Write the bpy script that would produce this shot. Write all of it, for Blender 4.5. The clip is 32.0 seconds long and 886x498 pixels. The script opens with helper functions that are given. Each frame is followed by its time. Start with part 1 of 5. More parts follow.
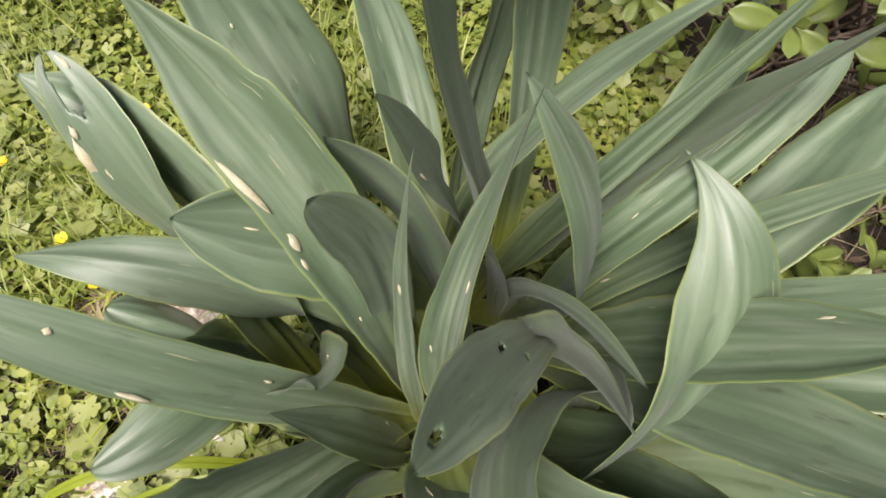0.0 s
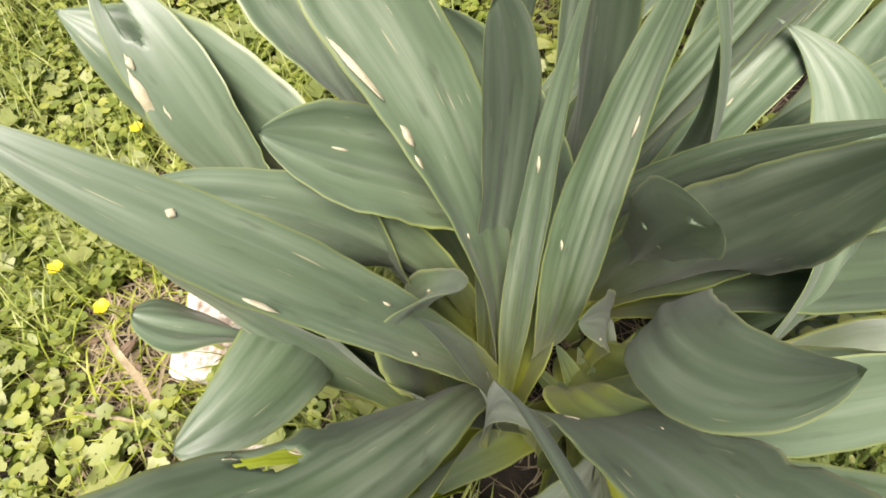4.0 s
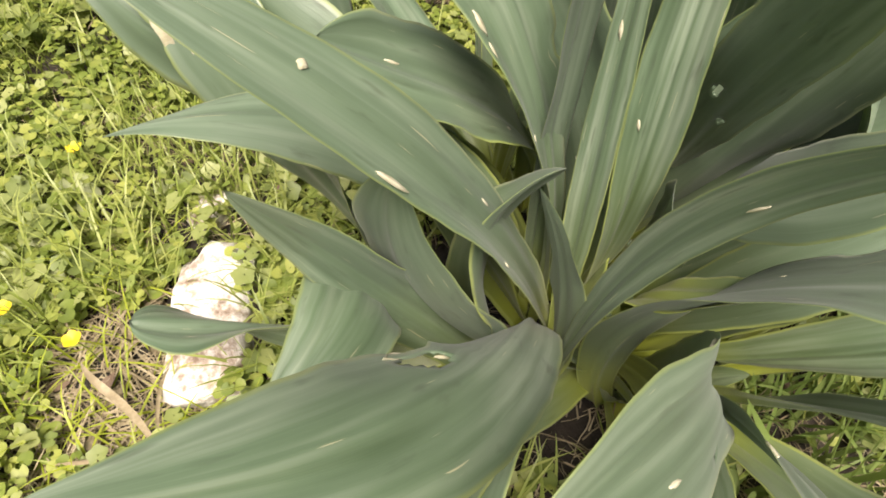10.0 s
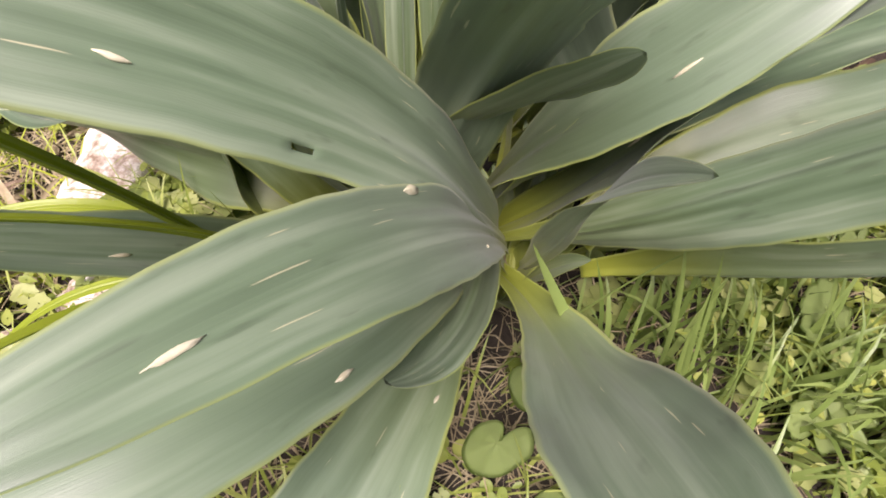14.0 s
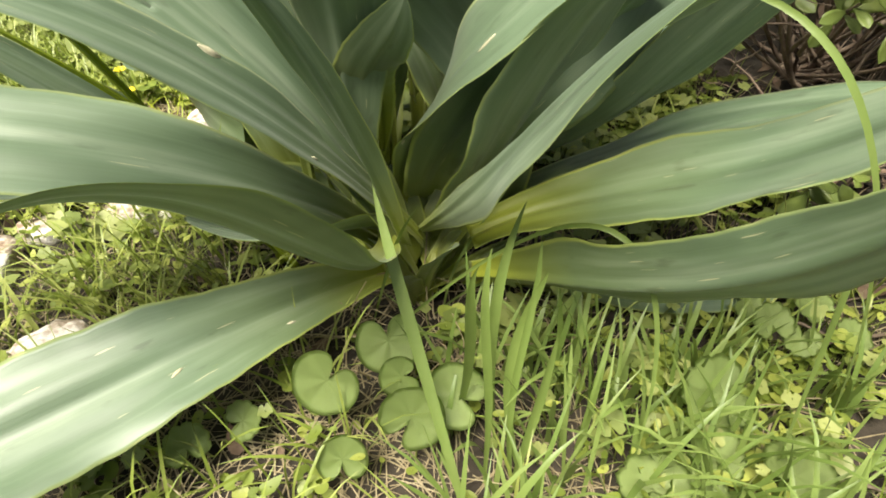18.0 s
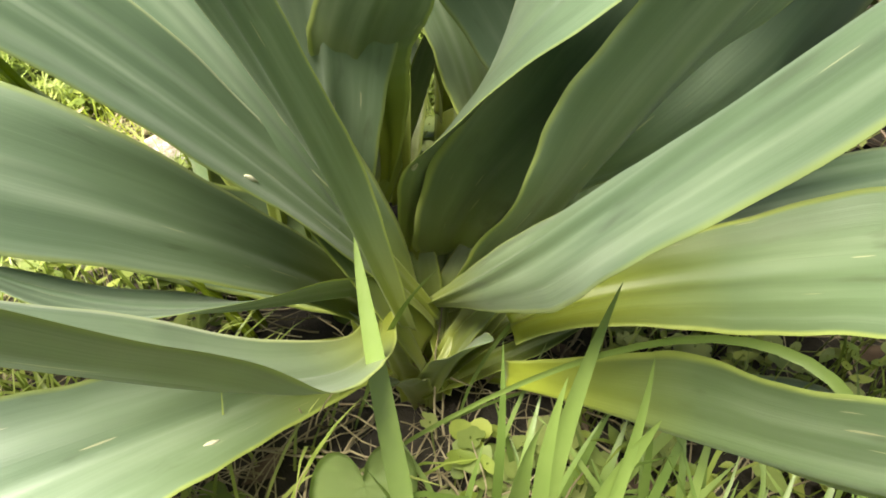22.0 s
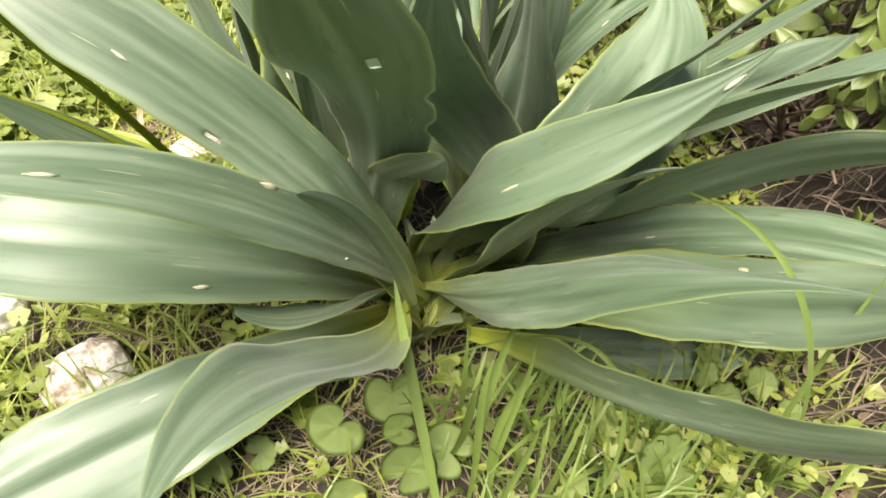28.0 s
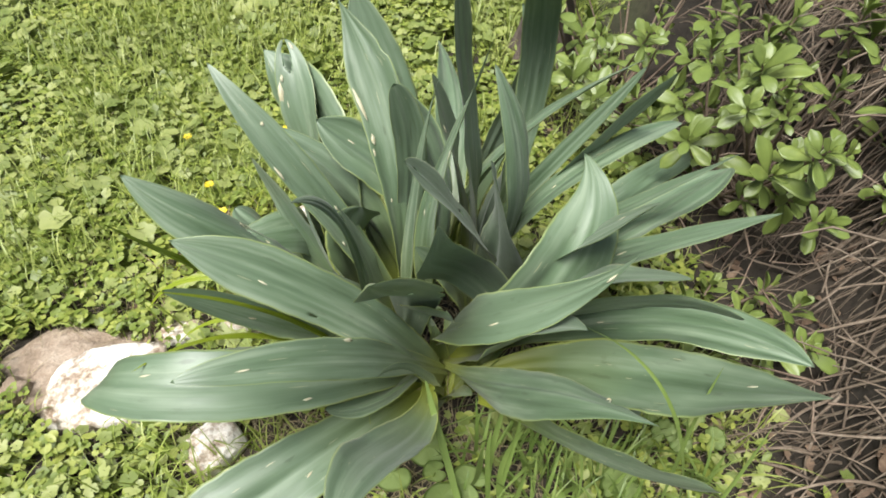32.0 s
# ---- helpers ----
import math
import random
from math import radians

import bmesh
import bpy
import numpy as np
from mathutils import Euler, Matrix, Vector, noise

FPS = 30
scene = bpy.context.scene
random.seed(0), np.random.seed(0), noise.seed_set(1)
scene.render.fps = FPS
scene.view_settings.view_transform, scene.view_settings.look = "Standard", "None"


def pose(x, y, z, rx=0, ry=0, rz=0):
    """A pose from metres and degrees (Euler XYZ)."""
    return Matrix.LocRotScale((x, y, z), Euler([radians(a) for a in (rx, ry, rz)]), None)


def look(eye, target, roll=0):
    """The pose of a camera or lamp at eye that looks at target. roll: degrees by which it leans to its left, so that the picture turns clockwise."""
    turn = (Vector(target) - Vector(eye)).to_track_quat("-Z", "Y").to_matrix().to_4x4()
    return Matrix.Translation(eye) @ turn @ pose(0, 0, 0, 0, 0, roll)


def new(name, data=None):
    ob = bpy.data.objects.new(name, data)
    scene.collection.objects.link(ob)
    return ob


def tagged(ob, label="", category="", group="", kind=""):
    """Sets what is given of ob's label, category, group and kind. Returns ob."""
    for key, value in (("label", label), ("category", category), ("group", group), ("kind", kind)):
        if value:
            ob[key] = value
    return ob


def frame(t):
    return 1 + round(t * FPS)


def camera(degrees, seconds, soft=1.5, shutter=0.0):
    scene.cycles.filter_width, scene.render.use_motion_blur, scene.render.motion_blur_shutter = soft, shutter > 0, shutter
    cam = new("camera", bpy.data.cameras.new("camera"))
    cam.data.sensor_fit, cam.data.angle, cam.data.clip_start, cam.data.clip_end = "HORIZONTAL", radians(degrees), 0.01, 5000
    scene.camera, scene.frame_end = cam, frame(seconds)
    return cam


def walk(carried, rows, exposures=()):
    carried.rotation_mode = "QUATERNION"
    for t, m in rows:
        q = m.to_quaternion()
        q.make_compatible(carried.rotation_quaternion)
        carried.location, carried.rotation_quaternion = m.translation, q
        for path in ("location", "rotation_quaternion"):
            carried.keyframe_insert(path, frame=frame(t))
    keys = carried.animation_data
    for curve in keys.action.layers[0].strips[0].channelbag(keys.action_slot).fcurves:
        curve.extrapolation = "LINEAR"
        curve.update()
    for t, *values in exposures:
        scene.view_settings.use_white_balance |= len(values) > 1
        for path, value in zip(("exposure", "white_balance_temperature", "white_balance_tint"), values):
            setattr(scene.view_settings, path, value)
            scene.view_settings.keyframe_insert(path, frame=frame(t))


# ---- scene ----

SKY, SUN = 0.058, 4.7
EXPOSURES = ((0.0, 0.55, 6610, 19), (2.0, 0.44, 6710, 20), (3.0, 0.7, 6710, 20), (6.0, 0.95, 6810, 21), (8.0, 1.07, 6970, 20), (9.0, 1.03, 6970, 19), (11.0, 0.69, 6670, 21), (13.0, 0.86, 6430, 28), (14.0, 0.93, 6530, 31), (18.0, 1.15, 6980, 8), (20.0, 1.43, 6980, 4), (21.0, 1.55, 6980, 3), (23.0, 1.75, 6980, 5), (24.0, 1.74, 7180, 6), (25.0, 1.69, 7280, 8), (28.0, 1.19, 6910, 12), (29.0, 0.87, 6810, 12), (32.0, 0.72, 6210, 10))

cam = camera(76.20, 32.0, soft=1.8)
PATH = [
    (0, -0.0047, 0.1214, 0.7061, 23.00, 3.37, -14.01),
    (0.5, -0.0231, 0.1222, 0.6930, 23.84, 2.78, -13.95),
    (1, -0.0413, 0.1211, 0.6860, 24.14, 2.19, -13.81),
    (1.5, -0.0562, 0.1163, 0.6770, 25.25, 1.32, -14.83),
    (2, -0.0727, 0.1099, 0.6687, 26.00, 1.79, -17.51),
    (2.5, -0.0859, 0.0946, 0.6571, 27.22, 2.21, -18.68),
    (3, -0.0992, 0.0792, 0.6467, 27.70, 2.26, -19.79),
    (3.5, -0.1161, 0.0767, 0.6403, 28.63, 1.71, -20.27),
    (5.5, -0.1893, 0.1123, 0.6122, 32.47, 0.38, -35.22),
    (6, -0.2020, 0.1255, 0.6061, 35.39, -1.30, -38.55),
    (6.5, -0.2079, 0.1310, 0.6134, 36.70, 0.94, -41.99),
    (7, -0.2162, 0.1308, 0.6136, 33.47, 2.26, -42.64),
    (7.5, -0.2215, 0.1266, 0.6126, 30.77, 3.62, -44.31),
    (8, -0.2296, 0.1196, 0.6031, 30.27, 2.66, -43.41),
    (8.5, -0.2321, 0.1123, 0.5968, 31.51, 1.64, -41.82),
    (9, -0.2405, 0.1052, 0.5906, 32.91, 0.24, -39.00),
    (9.5, -0.2467, 0.0930, 0.5825, 33.19, -0.02, -36.81),
    (10, -0.2538, 0.0790, 0.5736, 33.45, -1.00, -35.11),
    (10.5, -0.2488, 0.0596, 0.5590, 33.33, -3.58, -34.29),
    (11, -0.2382, 0.0412, 0.5469, 32.96, -4.61, -32.10),
    (11.5, -0.2308, 0.0260, 0.5349, 34.70, -5.36, -29.36),
    (12, -0.2202, 0.0017, 0.5204, 33.66, -6.69, -25.72),
    (12.5, -0.1974, -0.0209, 0.4963, 33.73, -4.15, -24.19),
    (13, -0.1780, -0.0478, 0.4811, 31.79, -4.33, -24.51),
    (13.5, -0.1571, -0.0727, 0.4814, 32.93, -2.87, -23.53),
    (14, -0.1330, -0.0934, 0.4866, 33.25, -0.73, -22.01),
    (14.5, -0.0961, -0.1121, 0.4866, 32.71, -0.45, -18.59),
    (16.5, 0.0038, -0.2014, 0.4851, 40.88, 1.33, -3.01),
    (17, 0.0206, -0.2444, 0.5112, 41.07, 1.65, -1.11),
    (17.5, 0.0369, -0.2629, 0.4933, 43.30, -0.25, -0.16),
    (18, 0.0470, -0.2620, 0.4484, 46.33, 0.44, 0.57),
    (18.5, 0.0546, -0.2534, 0.4009, 50.33, 0.29, 0.20),
    (19, 0.0591, -0.2426, 0.3541, 56.62, 1.20, 0.32),
    (19.5, 0.0596, -0.2265, 0.3077, 59.43, -0.05, 2.55),
    (20, 0.0640, -0.2185, 0.2790, 62.50, 1.20, 3.36),
    (20.5, 0.0525, -0.2037, 0.2679, 62.98, 1.53, 4.16),
    (21, 0.0449, -0.1689, 0.2829, 59.94, 1.17, 3.72),
    (21.5, 0.0409, -0.1374, 0.3157, 52.39, -0.69, 3.50),
    (22, 0.0395, -0.1207, 0.3456, 51.02, -1.76, 4.89),
    (22.5, 0.0380, -0.1276, 0.3513, 50.24, -3.16, 4.80),
    (23, 0.0355, -0.1335, 0.3563, 53.32, -2.97, 5.27),
    (23.5, 0.0365, -0.1355, 0.3569, 53.04, -3.62, 4.92),
    (24, 0.0375, -0.1488, 0.3699, 52.98, -3.21, 5.06),
    (24.5, 0.0336, -0.1636, 0.3810, 52.58, -2.16, 5.51),
    (25, 0.0391, -0.1628, 0.3905, 53.37, -2.48, 5.71),
    (25.5, 0.0383, -0.1594, 0.3962, 50.05, -2.79, 6.57),
    (27.5, 0.0199, -0.2068, 0.5272, 40.77, -4.86, 4.32),
    (28, 0.0179, -0.2171, 0.5705, 40.28, -4.65, 3.38),
    (28.5, 0.0107, -0.2227, 0.6127, 39.78, -4.44, 3.36),
    (29, 0.0120, -0.2279, 0.6615, 39.77, -3.92, 3.39),
    (29.5, 0.0134, -0.2393, 0.7026, 39.90, -4.20, 3.74),
    (30, 0.0104, -0.2449, 0.7345, 39.98, -3.61, 3.13),
    (30.5, 0.0098, -0.2533, 0.7698, 39.67, -2.93, 2.01),
    (31, 0.0133, -0.2643, 0.7940, 39.58, -1.95, 1.00),
    (31.5, 0.0117, -0.2688, 0.8147, 40.18, -1.53, 0.94),
    (32, 0.0109, -0.2731, 0.8364, 40.42, -0.86, 1.01),
]
walk(cam, [(t, pose(*p)) for t, *p in PATH], exposures=EXPOSURES)

# ---- world, sun, exposure ----
world = bpy.data.worlds.new("sky")
scene.world = world
world.use_nodes = True
wn = world.node_tree
sky = wn.nodes.new("ShaderNodeTexSky")
sky.sky_type, sky.sun_disc = "NISHITA", False
sky.sun_elevation, sky.sun_rotation = radians(68), radians(221)
sky.air_density, sky.dust_density, sky.ozone_density = 1.0, 6.0, 0.4
wn.links.new(sky.outputs["Color"], wn.nodes["Background"].inputs["Color"])
wn.nodes["Background"].inputs["Strength"].default_value = SKY
sun_data = bpy.data.lights.new("sun", "SUN")
sun_data.energy, sun_data.angle, sun_data.color = SUN, radians(32), (1.0, 0.97, 0.92)
sun = new("sun", sun_data)
sun.matrix_world = look((-0.70, -0.80, 2.6), (0, 0, 0))


# ---- materials ----
def ramp(nt, pairs):
    node = nt.nodes.new("ShaderNodeValToRGB")
    while len(node.color_ramp.elements) < len(pairs):
        node.color_ramp.elements.new(0.5)
    for e, (at, col) in zip(node.color_ramp.elements, pairs):
        e.position, e.color = at, (*col, 1)
    return node


def noise_tex(nt, coord, scale, detail=4, rough=0.6, stretch=(1, 1, 1)):
    m = nt.nodes.new("ShaderNodeMapping")
    m.inputs["Scale"].default_value = stretch
    n = nt.nodes.new("ShaderNodeTexNoise")
    n.inputs["Scale"].default_value, n.inputs["Detail"].default_value, n.inputs["Roughness"].default_value = scale, detail, rough
    nt.links.new(coord, m.inputs["Vector"])
    nt.links.new(m.outputs["Vector"], n.inputs["Vector"])
    return n


def mix(nt, fac, a, b, mode="MIX"):
    node = nt.nodes.new("ShaderNodeMix")
    node.data_type, node.blend_type = "RGBA", mode
    for key, v in (("Factor", fac), ("A", a), ("B", b)):
        slot = [s for s in node.inputs if s.name == key and (s.type == "RGBA" or key == "Factor" and s.type == "VALUE")][0]
        if isinstance(v, (int, float)):
            slot.default_value = v
        elif isinstance(v, tuple):
            slot.default_value = (*v, 1)
        else:
            nt.links.new(v, slot)
    return [s for s in node.outputs if s.type == "RGBA"][0]


def maths(nt, op, a, b=0.0, clamp=False):
    node = nt.nodes.new("ShaderNodeMath")
    node.operation, node.use_clamp = op, clamp
    for slot, v in zip(node.inputs, (a, b)):
        if isinstance(v, (int, float)):
            slot.default_value = v
        else:
            nt.links.new(v, slot)
    return node.outputs[0]


def material(name):
    m = bpy.data.materials.new(name)
    m.use_nodes = True
    return m, m.node_tree, m.node_tree.nodes["Principled BSDF"]


def bump(nt, bsdf, height, strength, distance):
    b = nt.nodes.new("ShaderNodeBump")
    b.inputs["Strength"].default_value, b.inputs["Distance"].default_value = strength, distance
    nt.links.new(height, b.inputs["Height"])
    nt.links.new(b.outputs["Normal"], bsdf.inputs["Normal"])


def thin(nt, bsdf, colour, share):
    """Lets a share of the light through a thin leaf."""
    out = [n for n in nt.nodes if n.type == "OUTPUT_MATERIAL"][0]
    tr = nt.nodes.new("ShaderNodeBsdfTranslucent")
    if isinstance(colour, tuple):
        tr.inputs["Color"].default_value = (*colour, 1)
    else:
        nt.links.new(colour, tr.inputs["Color"])
    mx = nt.nodes.new("ShaderNodeMixShader")
    mx.inputs[0].default_value = share
    nt.links.new(bsdf.outputs[0], mx.inputs[1])
    nt.links.new(tr.outputs[0], mx.inputs[2])
    nt.links.new(mx.outputs[0], out.inputs["Surface"])


def squill_material():
    """Waxy grey-green strap leaf: veins along it, a bloom, a yellow-green margin and foot, dark smudges and tan scratches."""
    m, nt, bsdf = material("squill_leaf")
    uv = nt.nodes.new("ShaderNodeUVMap")
    sep = nt.nodes.new("ShaderNodeSeparateXYZ")
    nt.links.new(uv.outputs[0], sep.inputs[0])
    across, along = sep.outputs[0], sep.outputs[1]
    info = nt.nodes.new("ShaderNodeObjectInfo")
    off = nt.nodes.new("ShaderNodeVectorMath")
    off.operation = "ADD"
    shift = nt.nodes.new("ShaderNodeCombineXYZ")
    nt.links.new(maths(nt, "MULTIPLY", info.outputs["Random"], 37.0), shift.inputs[0])
    nt.links.new(maths(nt, "MULTIPLY", info.outputs["Random"], 91.0), shift.inputs[1])
    nt.links.new(uv.outputs[0], off.inputs[0])
    nt.links.new(shift.outputs[0], off.inputs[1])
    co = off.outputs[0]
    broad = noise_tex(nt, co, 2.2, 3, 0.55, (1.6, 1.2, 1))
    streak = noise_tex(nt, co, 3.2, 3, 0.5, (3.0, 0.16, 1))
    vein = noise_tex(nt, co, 30.0, 3, 0.6, (3.0, 0.08, 1))
    col = ramp(nt, [(0.3, (0.040, 0.076, 0.028)), (0.5, (0.116, 0.178, 0.096)), (0.70, (0.285, 0.352, 0.240))])
    nt.links.new(maths(nt, "ADD", maths(nt, "MULTIPLY", broad.outputs[0], 0.64), maths(nt, "MULTIPLY", streak.outputs[0], 0.37)), col.inputs[0])
    tone = mix(nt, maths(nt, "MULTIPLY", info.outputs["Random"], 0.35), col.outputs[0], (0.200, 0.270, 0.178))
    fine = ramp(nt, [(0.35, (0.945, 0.955, 0.945)), (0.65, (1.03, 1.03, 1.03))])
    nt.links.new(vein.outputs[0], fine.inputs[0])
    tone = mix(nt, 1.0, tone, fine.outputs[0], "MULTIPLY")
    # dark smudges
    blot = noise_tex(nt, co, 7.0, 3, 0.5, (1.0, 1.6, 1))
    dark = ramp(nt, [(0.62, (0, 0, 0)), (0.72, (1, 1, 1))])
    nt.links.new(blot.outputs[0], dark.inputs[0])
    tone = mix(nt, maths(nt, "MULTIPLY", dark.outputs[0], 0.5), tone, (0.045, 0.06, 0.033))
    # tan scratches lying along the leaf
    scr = noise_tex(nt, co, 13.0, 2, 0.4, (2.6, 0.75, 1))
    tan = ramp(nt, [(0.722, (0, 0, 0)), (0.738, (1, 1, 1))])
    nt.links.new(scr.outputs[0], tan.inputs[0])
    tone = mix(nt, maths(nt, "MULTIPLY", tan.outputs[0], 0.75), tone, (0.52, 0.50, 0.30))
    # pale foot of the leaf and its thin margin
    foot = ramp(nt, [(0.03, (1, 1, 1)), (0.20, (0.42, 0.42, 0.42)), (0.50, (0, 0, 0))])
    nt.links.new(along, foot.inputs[0])
    tone = mix(nt, maths(nt, "MULTIPLY", foot.outputs[0], 0.92), tone, (0.150, 0.190, 0.014))
    sprout = ramp(nt, [(0.05, (1, 1, 1)), (0.26, (0, 0, 0))])
    nt.links.new(along, sprout.inputs[0])
    tone = mix(nt, maths(nt, "MULTIPLY", sprout.outputs[0], 0.75), tone, (0.33, 0.37, 0.03))
    edge = maths(nt, "ABSOLUTE", maths(nt, "SUBTRACT", across, 0.5))
    wob = maths(nt, "ADD", edge, maths(nt, "MULTIPLY", maths(nt, "SUBTRACT", broad.outputs[0], 0.5), 0.05))
    wob = maths(nt, "ADD", wob, maths(nt, "MULTIPLY", foot.outputs[0], 0.040))
    rim = ramp(nt, [(0.464, (0, 0, 0)), (0.492, (1, 1, 1))])
    nt.links.new(wob, rim.inputs[0])
    fade = ramp(nt, [(0.12, (0.95, 0.95, 0.95)), (0.55, (0.4, 0.4, 0.4))])
    nt.links.new(along, fade.inputs[0])
    tone = mix(nt, maths(nt, "MULTIPLY", rim.outputs[0], fade.outputs[0]), tone, (0.40, 0.46, 0.09))
    nt.links.new(tone, bsdf.inputs["Base Color"])
    rough = ramp(nt, [(0.3, (0.42, 0.42, 0.42)), (0.7, (0.56, 0.56, 0.56))])
    nt.links.new(broad.outputs[0], rough.inputs[0])
    nt.links.new(rough.outputs[0], bsdf.inputs["Roughness"])
    bsdf.inputs["Specular IOR Level"].default_value = 0.5
    bsdf.inputs["Coat Weight"].default_value = 0.42
    bsdf.inputs["Coat Roughness"].default_value = 0.40
    bsdf.inputs["Coat IOR"].default_value = 1.6
    bsdf.inputs["Sheen Weight"].default_value = 0.10
    bsdf.inputs["Sheen Roughness"].default_value = 0.5
    bump(nt, bsdf, maths(nt, "ADD", maths(nt, "MULTIPLY", vein.outputs[0], 0.6), maths(nt, "MULTIPLY", streak.outputs[0], 2.0)), 0.11, 0.006)
    thin(nt, bsdf, mix(nt, 0.5, tone, (0.26, 0.42, 0.03)), 0.24)
    return m


def plant_material(name, pairs, rough=0.5, through_colour=(0.3, 0.45, 0.04), share=0.24, scale=60.0):
    """Small leaves: a tone for each leaf, mottled."""
    m, nt, bsdf = material(name)
    geo = nt.nodes.new("ShaderNodeNewGeometry")
    info = nt.nodes.new("ShaderNodeObjectInfo")
    co = nt.nodes.new("ShaderNodeTexCoord").outputs["Object"]
    n = noise_tex(nt, co, scale, 3, 0.6)
    patch = noise_tex(nt, co, 5.0, 2, 0.5)
    mixed = maths(nt, "ADD", maths(nt, "MULTIPLY", geo.outputs["Random Per Island"], 0.45), maths(nt, "MULTIPLY", n.outputs[0], 0.25))
    mixed = maths(nt, "ADD", mixed, maths(nt, "MULTIPLY", patch.outputs[0], 0.35))
    mixed = maths(nt, "ADD", mixed, maths(nt, "MULTIPLY", info.outputs["Random"], 0.12))
    col = ramp(nt, pairs)
    nt.links.new(mixed, col.inputs[0])
    nt.links.new(col.outputs[0], bsdf.inputs["Base Color"])
    bsdf.inputs["Roughness"].default_value = rough
    bump(nt, bsdf, n.outputs[0], 0.3, 0.002)
    thin(nt, bsdf, mix(nt, 0.5, col.outputs[0], through_colour), share)
    return m


def rough_material(name, pairs, scale, rough=0.9, depth=0.01, detail=8, stretch=(1, 1, 1), fine=6.0):
    """Earth, stone, bark and straw: two scales of noise."""
    m, nt, bsdf = material(name)
    geo = nt.nodes.new("ShaderNodeNewGeometry")
    co = nt.nodes.new("ShaderNodeTexCoord").outputs["Object"]
    a = noise_tex(nt, co, scale, detail, 0.62, stretch)
    b = noise_tex(nt, co, scale * fine, 4, 0.6, stretch)
    v = maths(nt, "ADD", maths(nt, "MULTIPLY", a.outputs[0], 0.6), maths(nt, "MULTIPLY", b.outputs[0], 0.3))
    v = maths(nt, "ADD", v, maths(nt, "MULTIPLY", geo.outputs["Random Per Island"], 0.12))
    col = ramp(nt, pairs)
    nt.links.new(v, col.inputs[0])
    nt.links.new(col.outputs[0], bsdf.inputs["Base Color"])
    bsdf.inputs["Roughness"].default_value = rough
    bump(nt, bsdf, v, 0.8, depth)
    return m


SQUILL = squill_material()
SCAR = rough_material("dry_scar", [(0.3, (0.30, 0.26, 0.13)), (0.6, (0.50, 0.48, 0.33))], 90, 0.8, 0.001)
CLOVER = plant_material("clover", [(0.2, (0.079, 0.116, 0.016)), (0.5, (0.168, 0.22, 0.034)), (0.8, (0.318, 0.349, 0.072))])
WEED = plant_material("weed", [(0.2, (0.075, 0.103, 0.022)), (0.5, (0.158, 0.202, 0.049)), (0.8, (0.299, 0.332, 0.108))])
GRASS = plant_material("grass", [(0.2, (0.115, 0.16, 0.022)), (0.5, (0.21, 0.267, 0.046)), (0.8, (0.353, 0.395, 0.11))], 0.42)
BLADE = plant_material("broad_grass", [(0.2, (0.088, 0.142, 0.028)), (0.5, (0.132, 0.198, 0.043)), (0.8, (0.200, 0.268, 0.072))], 0.45, (0.35, 0.48, 0.08))
REED = plant_material("yellow_grass", [(0.2, (0.22, 0.29, 0.02)), (0.5, (0.31, 0.38, 0.03)), (0.8, (0.42, 0.48, 0.06))], 0.4, (0.45, 0.55, 0.02), 0.42)
KIDNEY = plant_material("kidney_leaf", [(0.2, (0.254, 0.332, 0.107)), (0.5, (0.332, 0.42, 0.156)), (0.8, (0.411, 0.489, 0.196))], 0.55, share=0.34, scale=45)
SHRUB = plant_material("shrub_leaf", [(0.2, (0.07, 0.105, 0.024)), (0.5, (0.165, 0.22, 0.05)), (0.8, (0.36, 0.40, 0.10))], 0.42)
STRAW = rough_material("straw", [(0.25, (0.115, 0.088, 0.048)), (0.5, (0.265, 0.215, 0.120)), (0.75, (0.48, 0.42, 0.27))], 40, 0.85, 0.001)
ROOT = rough_material("dry_root", [(0.25, (0.060, 0.043, 0.028)), (0.5, (0.145, 0.110, 0.076)), (0.75, (0.31, 0.255, 0.19))], 40, 0.85, 0.001)
TWIG = rough_material("twig", [(0.25, (0.07, 0.05, 0.035)), (0.5, (0.16, 0.115, 0.08)), (0.75, (0.32, 0.25, 0.18))], 50, 0.9, 0.002)
LITTER = rough_material("dead_leaf", [(0.25, (0.06, 0.036, 0.022)), (0.5, (0.13, 0.085, 0.052)), (0.75, (0.27, 0.20, 0.13))], 45, 0.8, 0.002)
SOIL = rough_material("soil", [(0.3, (0.010, 0.008, 0.005)), (0.5, (0.024, 0.019, 0.012)), (0.72, (0.062, 0.048, 0.033))], 9, 0.95, 0.02)
